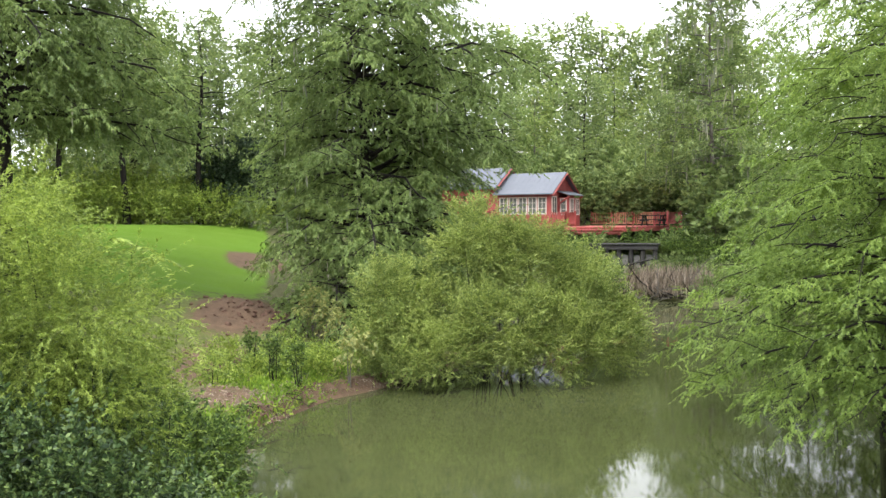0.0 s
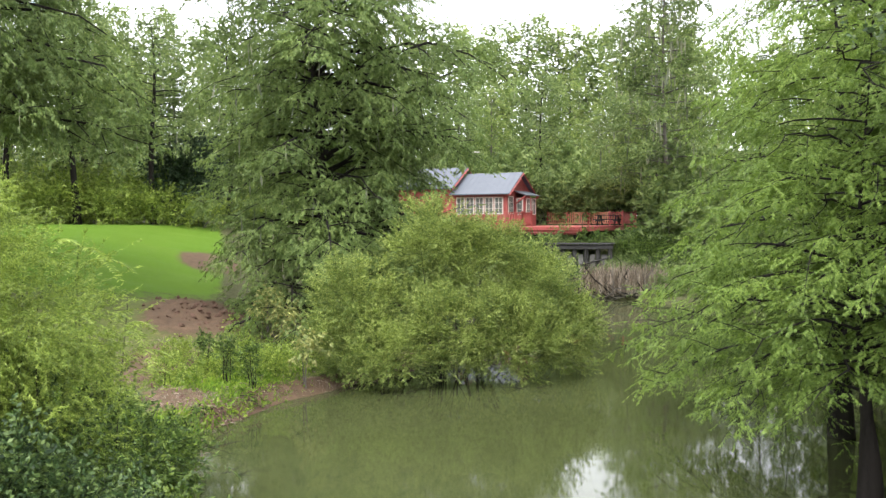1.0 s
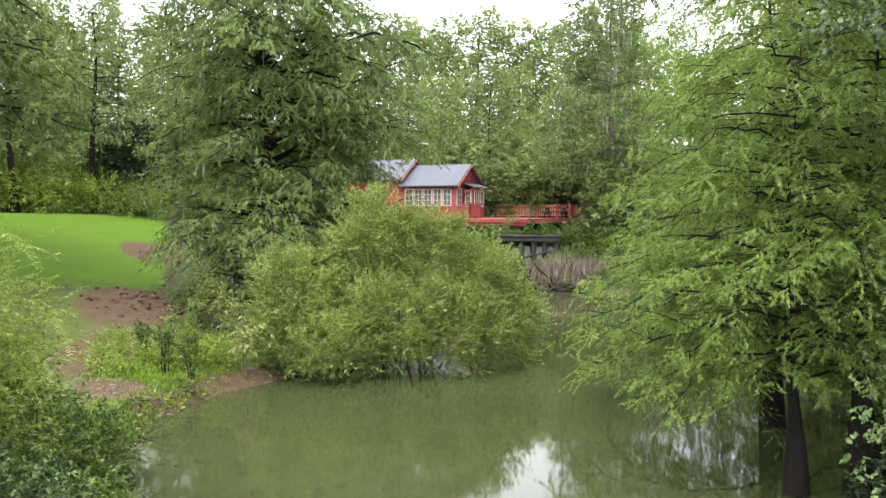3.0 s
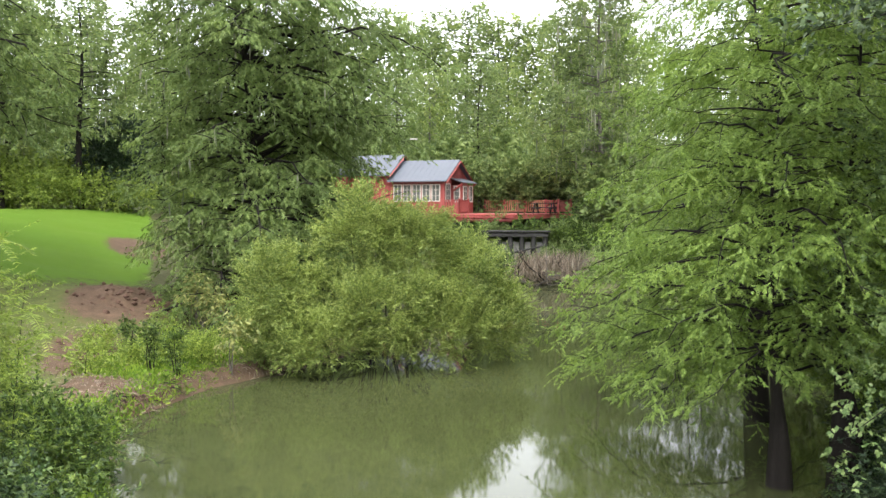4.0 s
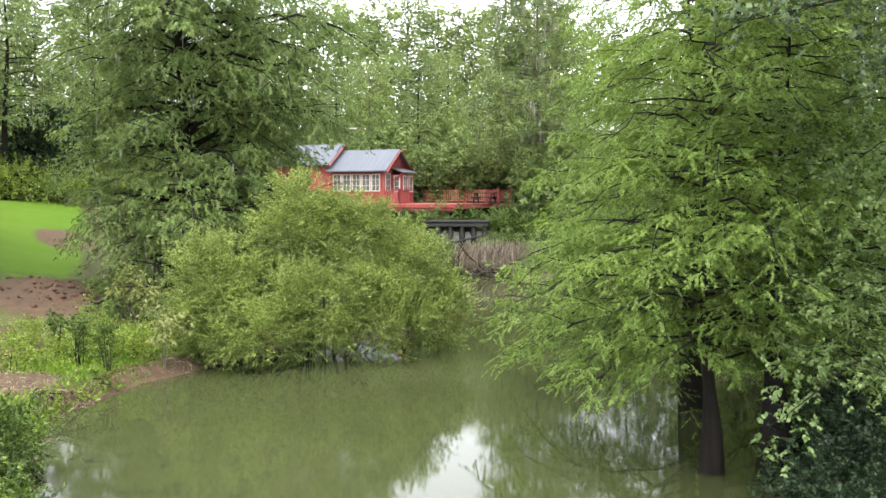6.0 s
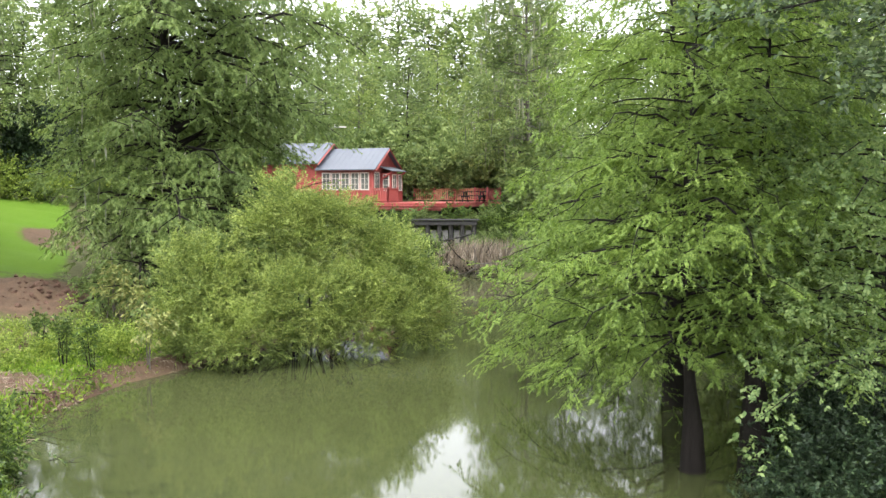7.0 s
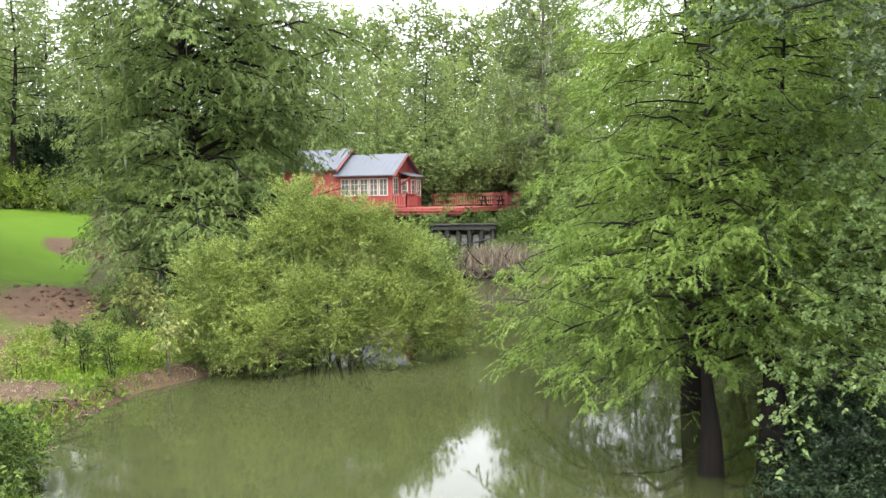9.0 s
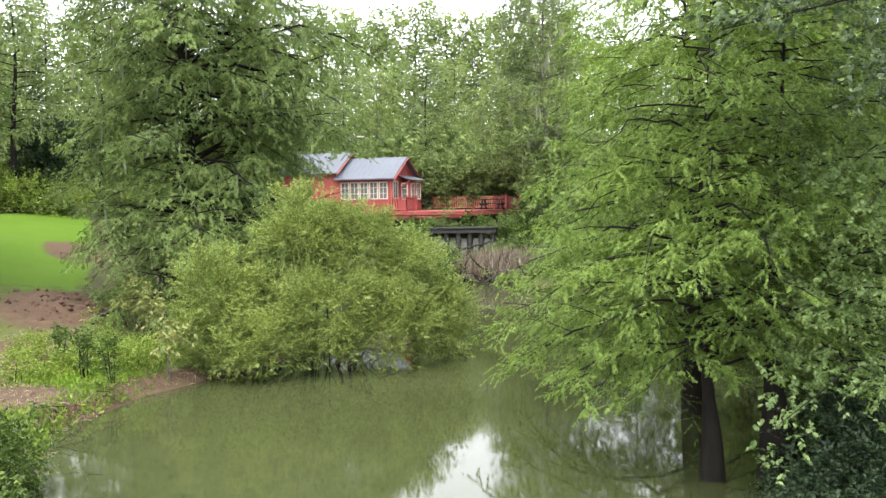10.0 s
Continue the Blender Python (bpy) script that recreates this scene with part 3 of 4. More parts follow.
pinnate_sapling(-2.85, 8.6, 4.05, 46)
pinnate_sapling(-3.5, 8.3, 4.1, 48)
bushy("bank_shrub", "mid-green shrub with small leaves under lighter growth", "shrub", (-3.4, 8.0, 0.2),
      [(0.5, 0.0, 2.1, 0.5, 0.6, 0.7), (-0.3, -0.2, 2.3, 0.9, 0.8, 0.8), (-1.3, 0.2, 2.3, 1.0, 0.9, 0.9), (-0.9, -0.5, 1.5, 1.0, 0.6, 0.8), (0.2, -0.2, 1.4, 0.8, 0.6, 0.7)],
      (0.045, 0.018), 90000, SHRUB, 45, needle=True, stem_r=0.5, bark=BARK, stems=6, twig=0.3, clusters=44, spread_=0.14)
bushy("bank_shrub", "blue-green broad-leaved shrub at the foot of the near bank", "shrub", (-2.75, 6.9, 0.2),
      [(-0.1, 0.0, 1.95, 0.6, 0.5, 0.55), (-0.9, 0.0, 2.2, 0.65, 0.5, 0.65), (0.35, 0.2, 1.5, 0.4, 0.5, 0.5), (-0.6, -0.1, 1.3, 0.7, 0.5, 0.6)],
      (0.055, 0.026), 52000, SHRUB_BLUE, 47, stem_r=0.5, bark=BARK, stems=6, twig=0.24, clusters=60, spread_=0.1)
bushy("bank_shrub", "leafy green shrub hanging over the pond edge", "shrub", (-3.5, 9.8, 0.1),
      [(0.2, 0.0, 1.0, 0.9, 0.9, 1.0), (-0.5, -0.3, 2.0, 1.0, 0.8, 0.8), (-1.2, 0.0, 1.6, 1.0, 0.8, 1.2), (0.5, 0.6, 0.6, 0.6, 0.8, 0.6)],
      (0.075, 0.034), 40000, SHRUB, 43, needle=True, stems=20, twig=0.3, clusters=40, spread_=0.16)
bushy("bank_shrub", "dark low shrub at the foot of the bank", "shrub", (-4.0, 13.4, 0.2),
      [(0.1, 0.0, 0.6, 0.8, 0.8, 0.6), (-0.8, 0.4, 0.8, 0.8, 0.8, 0.7), (0.1, 1.2, 0.4, 0.5, 0.8, 0.4)],
      (0.07, 0.034), 30000, SHRUB, 44, needle=True, stems=12, twig=0.28, clusters=36, spread_=0.15)
branching_tree("broadleaf_tree", "dark glossy broad-leaved tree reaching over the water", "tree", (8.6, 8.6, 0.0), 11.5, 0.13,
               lambda s: 3.6 * (1.1 - 0.3 * s) * (0.3 + 0.7 * min(1, max(0, s - 0.46) * 9)), 0.48, 56, (0.085, 0.05), 46000, BROAD, 51, droop=0.12, rise=0.3, limb_r=0.5, clump=0.28, dense=6.0, needle=False)

branching_tree("sweetgum", "young broad-leaved tree with mid-green starry leaves on the bank", "tree", (9.4, 11.5, 0.2), 6.4, 0.09,
               lambda s: 3.3 * (1.1 - 0.5 * s), 0.25, 46, (0.066, 0.044), 62000, GUM, 52, droop=0.35, rise=0.4, limb_r=0.6, clump=0.3, dense=5.0, needle=False)
# Later, taller shrubs are added to block light; near-black leaves stand in for shade.
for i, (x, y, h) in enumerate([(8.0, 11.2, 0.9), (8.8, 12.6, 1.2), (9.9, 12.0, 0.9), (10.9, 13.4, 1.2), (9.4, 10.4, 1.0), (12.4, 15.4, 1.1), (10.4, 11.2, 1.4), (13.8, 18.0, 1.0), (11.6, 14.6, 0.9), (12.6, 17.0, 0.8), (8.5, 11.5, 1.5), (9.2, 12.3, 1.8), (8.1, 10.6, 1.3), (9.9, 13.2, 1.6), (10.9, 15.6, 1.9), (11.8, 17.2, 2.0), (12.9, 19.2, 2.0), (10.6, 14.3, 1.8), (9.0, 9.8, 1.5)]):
    bushy("bank_shrub", "dark dense shrub hanging over the bank to deepen its shade", "shrub", (x, y, float(ground_z(x, y))), [(0, 0, 0.5 * h, 0.8, 0.7, 0.55 * h), (-0.6, -0.2, 0.35 * h, 0.6, 0.6, 0.4 * h), (0.6, 0.3, 0.5 * h, 0.7, 0.6, 0.5 * h)],
          (0.075, 0.038), 9000, SHRUB_DARK_SHADED if i % 3 != 1 or i > 9 else SHRUB_BLUE, 140 + i, stems=6, twig=0.28, clusters=20, spread_=0.14, bark=BARK, droop=0.4, needle=True)


# ---- woodland beyond ----
def woodland():
    shapes = [lambda s: 4.6 * (1.1 - 0.6 * s), lambda s: 4.0 * (1.15 - 0.5 * s), lambda s: 2.6 + 2.2 * math.sin(s * 3), lambda s: 4.2 * (1.2 - 0.85 * s)]

    def kind(k, leaf, count, seed):
        return branching_tree("woodland_tree", "tall woodland tree with light green foliage and moss", "tree", (0, 0, -40), 17.5 + 1.0 * k, 0.19,
                              shapes[k], [0.06, 0.15, 0.1, 0.08][k], 50, leaf, count, FOREST_LIGHT if k % 2 else FOREST, seed, droop=0.25, rise=0.6,
                              moss=150, moss_size=(1.3, 0.1), flare=1.3, group="woodland beyond the pond", dense=2.4, clump=0.8, bark=BARK_GREY if k == 1 else BARK)

    rng = np.random.default_rng(7)
    front = [(x, 77 + 4 * math.sin(x) + 3 * rng.random()) for x in (-34, -30, -26, -22, -18, -14, -5, 1, 4.5, 8, 11.5, 15, 18.5, 22, 26, 32, 40)]
    front += [(-19.5, 55), (-22, 60), (-26, 52), (-28, 41), (-7, 66), (-3, 69), (22, 34), (26, 24), (27, 40), (22, 54), (25, 48), (19, 66), (-31, 46), (-9, 64), (-28, 35), (18.5, 25), (20, 30), (-9.5, 73), (-2, 74), (15.5, 25.5), (17, 31)]
    back = [(x, 140 + 16 * rng.random()) for x in (-66, -57, -49, -42, -36, -30, -8, -1, 5, 10.5, 15.5, 20.5, 25.5, 30, 35, 40, 46, 53, 62, 72)]
    for spots, kinds in ((front, [kind(k, (0.3, 0.15), 17000, 60 + k) for k in range(4)]), (back, [kind(k, (0.4, 0.2), 9000, 66 + k) for k in (1, 2)])):
        for i, (x, y) in enumerate(spots):
            m = pose(x, y, float(ground_z(x, y)) - 0.1, 0, 0, rng.uniform(0, 360))
            if i < len(kinds):
                ob = kinds[i]
                ob.matrix_basis = m
            else:
                ob = copy_thing(kinds[(i * 7 + i // 4) % len(kinds)], m)
            sc = rng.uniform(0.52, 0.7) if 70 < y < 88 else rng.uniform(0.72, 0.88) if y < 70 else rng.uniform(1.45, 1.75)
            ob.scale = (sc * 1.1, sc * 1.1, sc)


woodland()


def far_woods():
    """The dim belt of leaves far back between the trunks."""
    rng = np.random.default_rng(19)
    n = 42000
    x, y = rng.uniform(-95, 120, n), rng.uniform(98, 126, n)
    z = 2.5 + (5.5 + 1.6 * waves(x, y, 0.25, 20)) * rng.random(n) ** 1.2
    d = unit(rng.normal(size=(n, 3)))
    nrm = unit(rng.normal(size=(n, 3)))
    sh = Shape()
    sh.leaves(np.stack([x, y, z], 1), d, nrm, rng.uniform(0.6, 1.2, n), 0.55, needle=True, out=unit(nrm + np.array([[0, -0.7, 0.9]])))
    tagged(part("far_woods", sh, FOREST), "dim green thicket far back in the woodland", "woods", kind="stuff")


far_woods()


def undergrowth():
    lumps = [(0, 0, 0.9, 1.4, 1.2, 1.0), (1.1, 0.3, 0.6, 1.0, 1.0, 0.8), (-1.2, 0.1, 0.7, 1.0, 1.0, 0.8)]
    tall = [(0, 0, 1.6, 1.5, 1.4, 1.6), (0.6, 0.4, 3.2, 1.2, 1.2, 1.4), (-0.8, 0, 2.6, 1.1, 1.1, 1.3)]
    rng = np.random.default_rng(17)
    az = bushy("azalea_bush", "rounded light green azalea bush beside the lawn", "bush", (-13.4, 49.5, float(ground_z(-13.4, 49.5))), lumps, (0.16, 0.07), 5000, SHRUB_LIME, 71, needle=True, stems=6, clusters=24, group="azaleas along the lawn")
    for x, y, sc in [(-16.3, 49, 1.1), (-18.8, 48, 1.2), (-15, 51.5, 1.4), (-11.5, 51, 0.9), (-21.5, 46.5, 1.3), (-19.5, 52, 1.3), (-24, 44, 1.3), (-9.0, 53.5, 1.0), (-6.5, 56, 1.1), (-17.5, 50.5, 1.5), (-22.5, 49, 1.6), (-26, 46, 1.5), (-20, 46.6, 1.0)]:
        ob = copy_thing(az, pose(x, y, float(ground_z(x, y)), 0, 0, rng.uniform(0, 360)))
        ob.scale = (sc, sc, sc)
    un = bushy("understorey_bush", "tall dark green understorey bush in the woodland", "bush", (14, 69.5, float(ground_z(14, 69.5))), tall, (0.34, 0.18), 3800, FOREST, 72, needle=True, stems=6, twig=0.7, clusters=22, spread_=0.4, group="understorey of the woodland")
    for x, y in [(x, 70.5 + 3 * rng.random()) for x in np.arange(-26, 46, 3.3)] + [(x, 84 + 4 * rng.random()) for x in np.arange(-36, 60, 3.6)] + [(18, 58), (19.5, 54), (20, 49), (19, 62), (21, 43), (22, 37), (11, 70), (13.5, 68.6), (16, 69), (18.5, 70), (21, 68), (9, 71.5)]:
        ob = copy_thing(un, pose(x, y, float(ground_z(x, y)), 0, 0, rng.uniform(0, 360)))
        sc = rng.uniform(0.8, 1.35) * (1.35 if y > 82 else 1.0)
        ob.scale = (sc, sc, sc)
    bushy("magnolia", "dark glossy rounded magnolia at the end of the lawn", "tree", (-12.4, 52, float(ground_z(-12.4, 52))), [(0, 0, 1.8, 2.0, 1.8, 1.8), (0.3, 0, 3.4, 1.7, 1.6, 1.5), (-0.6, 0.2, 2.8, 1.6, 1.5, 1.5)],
          (0.2, 0.09), 22000, SHRUB_DARK_SHADED, 73, stems=8, clusters=50, spread_=0.3)


undergrowth()


# ---- bank plants ----
def bank_weeds():
    rng = np.random.default_rng(81)
    n = 150000
    x, y = rng.uniform(-10.5, -1.5, n), rng.uniform(12.5, 32, n)
    d = shore_distance(x, y)
    f = 0.5 + 0.9 * waves(x, y, 1.3, 82) + 0.3 * rng.normal(size=n)
    bare = np.exp(-(((x + 7.0) / 2.1) ** 2 + ((y - 31.2) / 2.9) ** 2)) * 2.4 + 1.2 * np.exp(-(((x + 6.9) / 1.0) ** 2 + ((y - 25.0) / 2.6) ** 2)) + 0.6 * np.exp(-(((x + 5.4) / 0.8) ** 2 + ((y - 20.6) / 1.5) ** 2)) + 0.6 * np.exp(-(((x + 2.6) / 1.3) ** 2 + ((y - 23.0) / 1.6) ** 2))
    lush = 1.2 * np.exp(-(((x + 4.6) / 2.0) ** 2 + ((y - 23.8) / 1.9) ** 2)) + 0.9 * np.exp(-(d / 0.8) ** 2) * (y < 21.5)
    keep = (d > 0.0) & (f - bare + lush > 0.62)
    x, y, lu = x[keep], y[keep], lush[keep]
    k = len(x)
    p = np.stack([x, y, ground_z(x, y) - 0.02], 1)
    dr = unit(rng.normal(0, 0.6, (k, 3)) + np.array([[0.1, -0.15, 0.9]]))
    sh = Shape()
    size = rng.uniform(0.04, 0.13, k) * (1 + 0.5 * lu)
    sh.leaves(p + dr * size[:, None] * rng.uniform(0, 0.9, (k, 1)), dr, unit(rng.normal(size=(k, 3))), size, 0.016 + 0.2 * size, 0.15)
    tagged(part("bank_weeds", sh, WEED), "low bright green weeds and grass on the bank", "weeds", kind="stuff")
    n = 34000
    x, y = rng.uniform(-9.5, -0.5, n), rng.uniform(13, 30, n)
    d = shore_distance(x, y)
    rough = waves(x, y, 1.0, 83) + 0.4 * rng.normal(size=n)
    keep = ((d > -0.1) & (d < 1.1) & (rough > -0.15)) | ((d > 0.6) & (x < -4.8) & (y < 28) & (rough > 0.3))
    x, y = x[keep], y[keep]
    k = len(x)
    p = np.stack([x, y, np.maximum(ground_z(x, y), 0.0)], 1)
    dr = unit(rng.normal(0, 0.7, (k, 3)) + np.array([[0.35, -0.3, 0.25]]))
    sh = Shape()
    sh.leaves(p, dr, unit(rng.normal(size=(k, 3))), rng.uniform(0.1, 0.42, k), 0.016, 0.3)
    tagged(part("dry_grass", sh, DRY), "dry brown grass and twigs hanging over the bank edge", "dry grass", kind="stuff")


def earth_clods():
    rng = np.random.default_rng(84)
    sh = Shape()
    for i in range(170):
        x, y = rng.normal(-7.0, 0.8), rng.normal(31.0, 1.1)
        if i % 4 == 0:
            x, y = rng.normal(-5.8, 0.8), rng.normal(24.5, 1.6)
        if float(shore_distance(np.array([x]), np.array([y]))[0]) < 0.3:
            continue
        s = rng.uniform(0.03, 0.11)
        v = unit(rng.normal(size=(6, 3)) * 0.25 + np.array([(1, 0, 0), (-1, 0, 0), (0, 1, 0), (0, -1, 0), (0, 0, 1), (0, 0, -1)])) * s * np.array([1.15, 1.0, 0.9]) + np.array([x, y, float(ground_z(x, y)) + 0.2 * s])
        sh.add(v, [(0, 2, 4), (2, 1, 4), (1, 3, 4), (3, 0, 4), (2, 0, 5), (1, 2, 5), (3, 1, 5), (0, 3, 5)])
    tagged(part("earth_clods", sh, EARTH), "loose reddish brown clods of turned earth", "earth", kind="stuff")


earth_clods()
bank_weeds()
for i, (x, y, sc) in enumerate([(-5.25, 23.6, 1.0), (-4.4, 22.3, 1.0), (-3.75, 21.9, 0.9), (-3.4, 23.6, 0.9), (-4.6, 25.0, 1.2), (-5.9, 22.2, 0.7)]):
    bushy("sapling", "leafy green sapling with thin stems on the bank", "sapling", (x, y, float(ground_z(x, y))), [(0, 0, 0.55 * sc, 0.11, 0.11, 0.5 * sc), (0, 0, 0.95 * sc, 0.2, 0.2, 0.2)] if i < 3 else [(0, 0, 0.65 * sc, 0.3, 0.3, 0.4 * sc), (0.2, 0, 0.35 * sc, 0.35, 0.35, 0.25)],
          (0.075, 0.036), 1100, SHRUB if i < 3 else SHRUB_LIME, 90 + i, stems=5, twig=0.11 if i < 3 else 0.25, clusters=14, spread_=0.06 if i < 3 else 0.12, bark=BARK, group="saplings on the bank")
for i, (x, y) in enumerate([(-5.2, 23.0), (-4.4, 23.9), (-3.6, 23.1), (-5.0, 24.4), (-6.2, 23.4), (-4.0, 24.8), (-6.6, 25.6)]):
    bushy("leafy_weed", "bright green leafy weed clump on the bank", "weed", (x, y, float(ground_z(x, y))), [(0, 0, 0.3, 0.5, 0.45, 0.28), (0.3, 0.2, 0.25, 0.4, 0.4, 0.22)],
          (0.075, 0.035), 1700, SHRUB_LIME, 150 + i, stems=4, twig=0.2, clusters=14, spread_=0.11, bark=BARK, group="leafy weeds on the bank", stem_r=0.4)
bushy("pale_shrub", "thin shrub with pale yellowing leaves beside the willow", "shrub", (-4.5, 29.5, float(ground_z(-4.5, 29.5))), [(0, 0, 1.1, 0.7, 0.6, 0.5), (0.6, -0.4, 0.8, 0.6, 0.5, 0.5)],
      (0.16, 0.055), 1300, PALE, 98, stems=9, twig=0.3, clusters=14, spread_=0.14, droop=0.8)
bushy("pale_shrub", "thin shrub with pale yellowing leaves at the water", "shrub", (-2.6, 22.9, float(ground_z(-2.6, 22.9))), [(0, 0, 1.0, 0.35, 0.35, 0.4)],
      (0.14, 0.05), 500, PALE, 99, stems=3, twig=0.25, clusters=10, spread_=0.12, droop=0.8)


def exposed_roots():
    rng = np.random.default_rng(111)
    for cx, cy in ((-4.15, 19.7), (-3.75, 20.9)):
        root = thing("exposed_roots", "tangle of dead roots and stems on the eroded bank edge", "roots", (cx, cy, 0.0))
        for i in range(22):
            a = rng.uniform(-1.6, 0.6)
            c = np.array([rng.normal(-0.2, 0.25), rng.normal(0, 0.35), rng.uniform(0.15, 0.4)])
            L = rng.uniform(0.35, 0.9)
            t = np.linspace(0, 1, 5)[:, None]
            pts = c + t * L * np.array([math.cos(a), math.sin(a), 0.35]) - t * t * np.array([0, 0, L * rng.uniform(0.4, 1.0)]) + rng.normal(0, 0.02, (5, 3))
            pts[:, 2] = np.maximum(pts[:, 2], -0.05)
            part("root", Shape().tube(pts, np.linspace(rng.uniform(0.008, 0.02), 0.004, 5), 5), EARTH if i % 3 else BARK, root, smooth=True)


exposed_roots()


def sunken_branches():
    rng = np.random.default_rng(112)
    for x, y, n in ((-3.5, 15.4, 3), (-4.1, 17.4, 3), (3.6, 23.6, 6)):
        root = thing("sunken_branch", "thin dead branch sticking out of the shallow water", "branch", (x, y, 0.0))
        for i in range(n):
            a, L = rng.uniform(0, 6.28), rng.uniform(0.4, 1.1)
            c = np.array([rng.normal(0, 0.2), rng.normal(0, 0.2), -0.08])
            t = np.linspace(0, 1, 5)[:, None]
            pts = c + t * L * np.array([math.cos(a), math.sin(a), rng.uniform(0.15, 0.5)]) + rng.normal(0, 0.03, (5, 3)) * t
            part("twig", Shape().tube(pts, np.linspace(0.014, 0.004, 5), 5), BARK, root, smooth=True)


sunken_branches()


def brush_pile():
    rng = np.random.default_rng(101)
    root = thing("brush_pile", "grey dead branches and dry reeds heaped at the water's edge", "brush", (11.8, 47.6, 0))
    for i in range(80):
        a = rng.uniform(0, 6.28)
        c = np.array([rng.normal(0.2, 1.7), rng.normal(0.6, 0.6), rng.uniform(0.0, 0.35)])
        L = rng.uniform(0.8, 2.8)
        e = rng.uniform(-0.05, 0.55) if i % 3 else rng.uniform(0.8, 2.0)
        t = np.linspace(0, 1, 5)[:, None]
        d = np.array([math.cos(a), 0.4 * math.sin(a), e])
        pts = c + t * L * d / np.linalg.norm(d) + rng.normal(0, 0.06 * L, (5, 3)) * t
        part("branch", Shape().tube(pts, np.linspace(rng.uniform(0.02, 0.055), 0.008, 5), 5), BARK_GREY if i % 2 else BARK, root, smooth=True)
    n = 5200
    p = np.stack([rng.normal(0.1, 1.9, n), rng.normal(1.8, 1.0, n), rng.uniform(0, 0.9, n)], 1)
    sh = Shape()
    d = unit(rng.normal(0, 0.35, (n, 3)) + np.array([[0, 0, 1.0]]))
    sh.leaves(p, d, unit(rng.normal(size=(n, 3))), rng.uniform(0.4, 1.3, n), 0.045)
    tagged(part("stalk", sh, DRY, root), kind="stuff")


for i, (x, y, h) in enumerate([(13.9, 57.6, 2.0), (15.2, 57.2, 1.8), (7.4, 56.4, 1.7), (10.2, 58.4, 2.2), (12.2, 58.0, 2.1), (8.4, 58.2, 2.0), (15.0, 50.2, 1.2), (14.0, 53.2, 1.0), (15.8, 53.0, 1.6), (14.6, 46.6, 0.8), (9.0, 50.0, 1.0), (7.6, 47.0, 1.3), (6.2, 44.5, 1.5), (16.4, 56.5, 1.6), (15.6, 43.4, 0.9), (9.3, 53.5, 1.1), (17.5, 49.0, 1.9), (17.2, 38.5, 1.5), (12.7, 54.0, 0.7), (14.9, 57.3, 1.7), (15.6, 59.5, 1.9), (14.0, 55.6, 1.0)]):
    bushy("shore_bush", "loose green bush among dry growth on the far bank", "bush", (x, y, float(ground_z(x, y))), [(0, 0, 0.7 * h, 0.9, 0.8, 0.6 * h), (0.8, 0.2, 0.5 * h, 0.7, 0.7, 0.5 * h), (-0.7, -0.2, 0.5 * h, 0.7, 0.7, 0.45 * h)],
          (0.15, 0.06), 5200, SHRUB if i % 3 else FOREST, 120 + i, stems=7, twig=0.35, clusters=16, spread_=0.2, group="bushes on the far bank", needle=True)
brush_pile()


# ---- red cottage and deck ----
U, V = Vector((0.866, -0.5, 0)), Vector((0.5, 0.866, 0))
HOUSE = Matrix(((U.x, V.x, 0, 7.25), (U.y, V.y, 0, 63.2), (0, 0, 1, 3.85), (0, 0, 0, 1)))


def house_point(a, b, c):
    return HOUSE @ Vector((a, b, c))


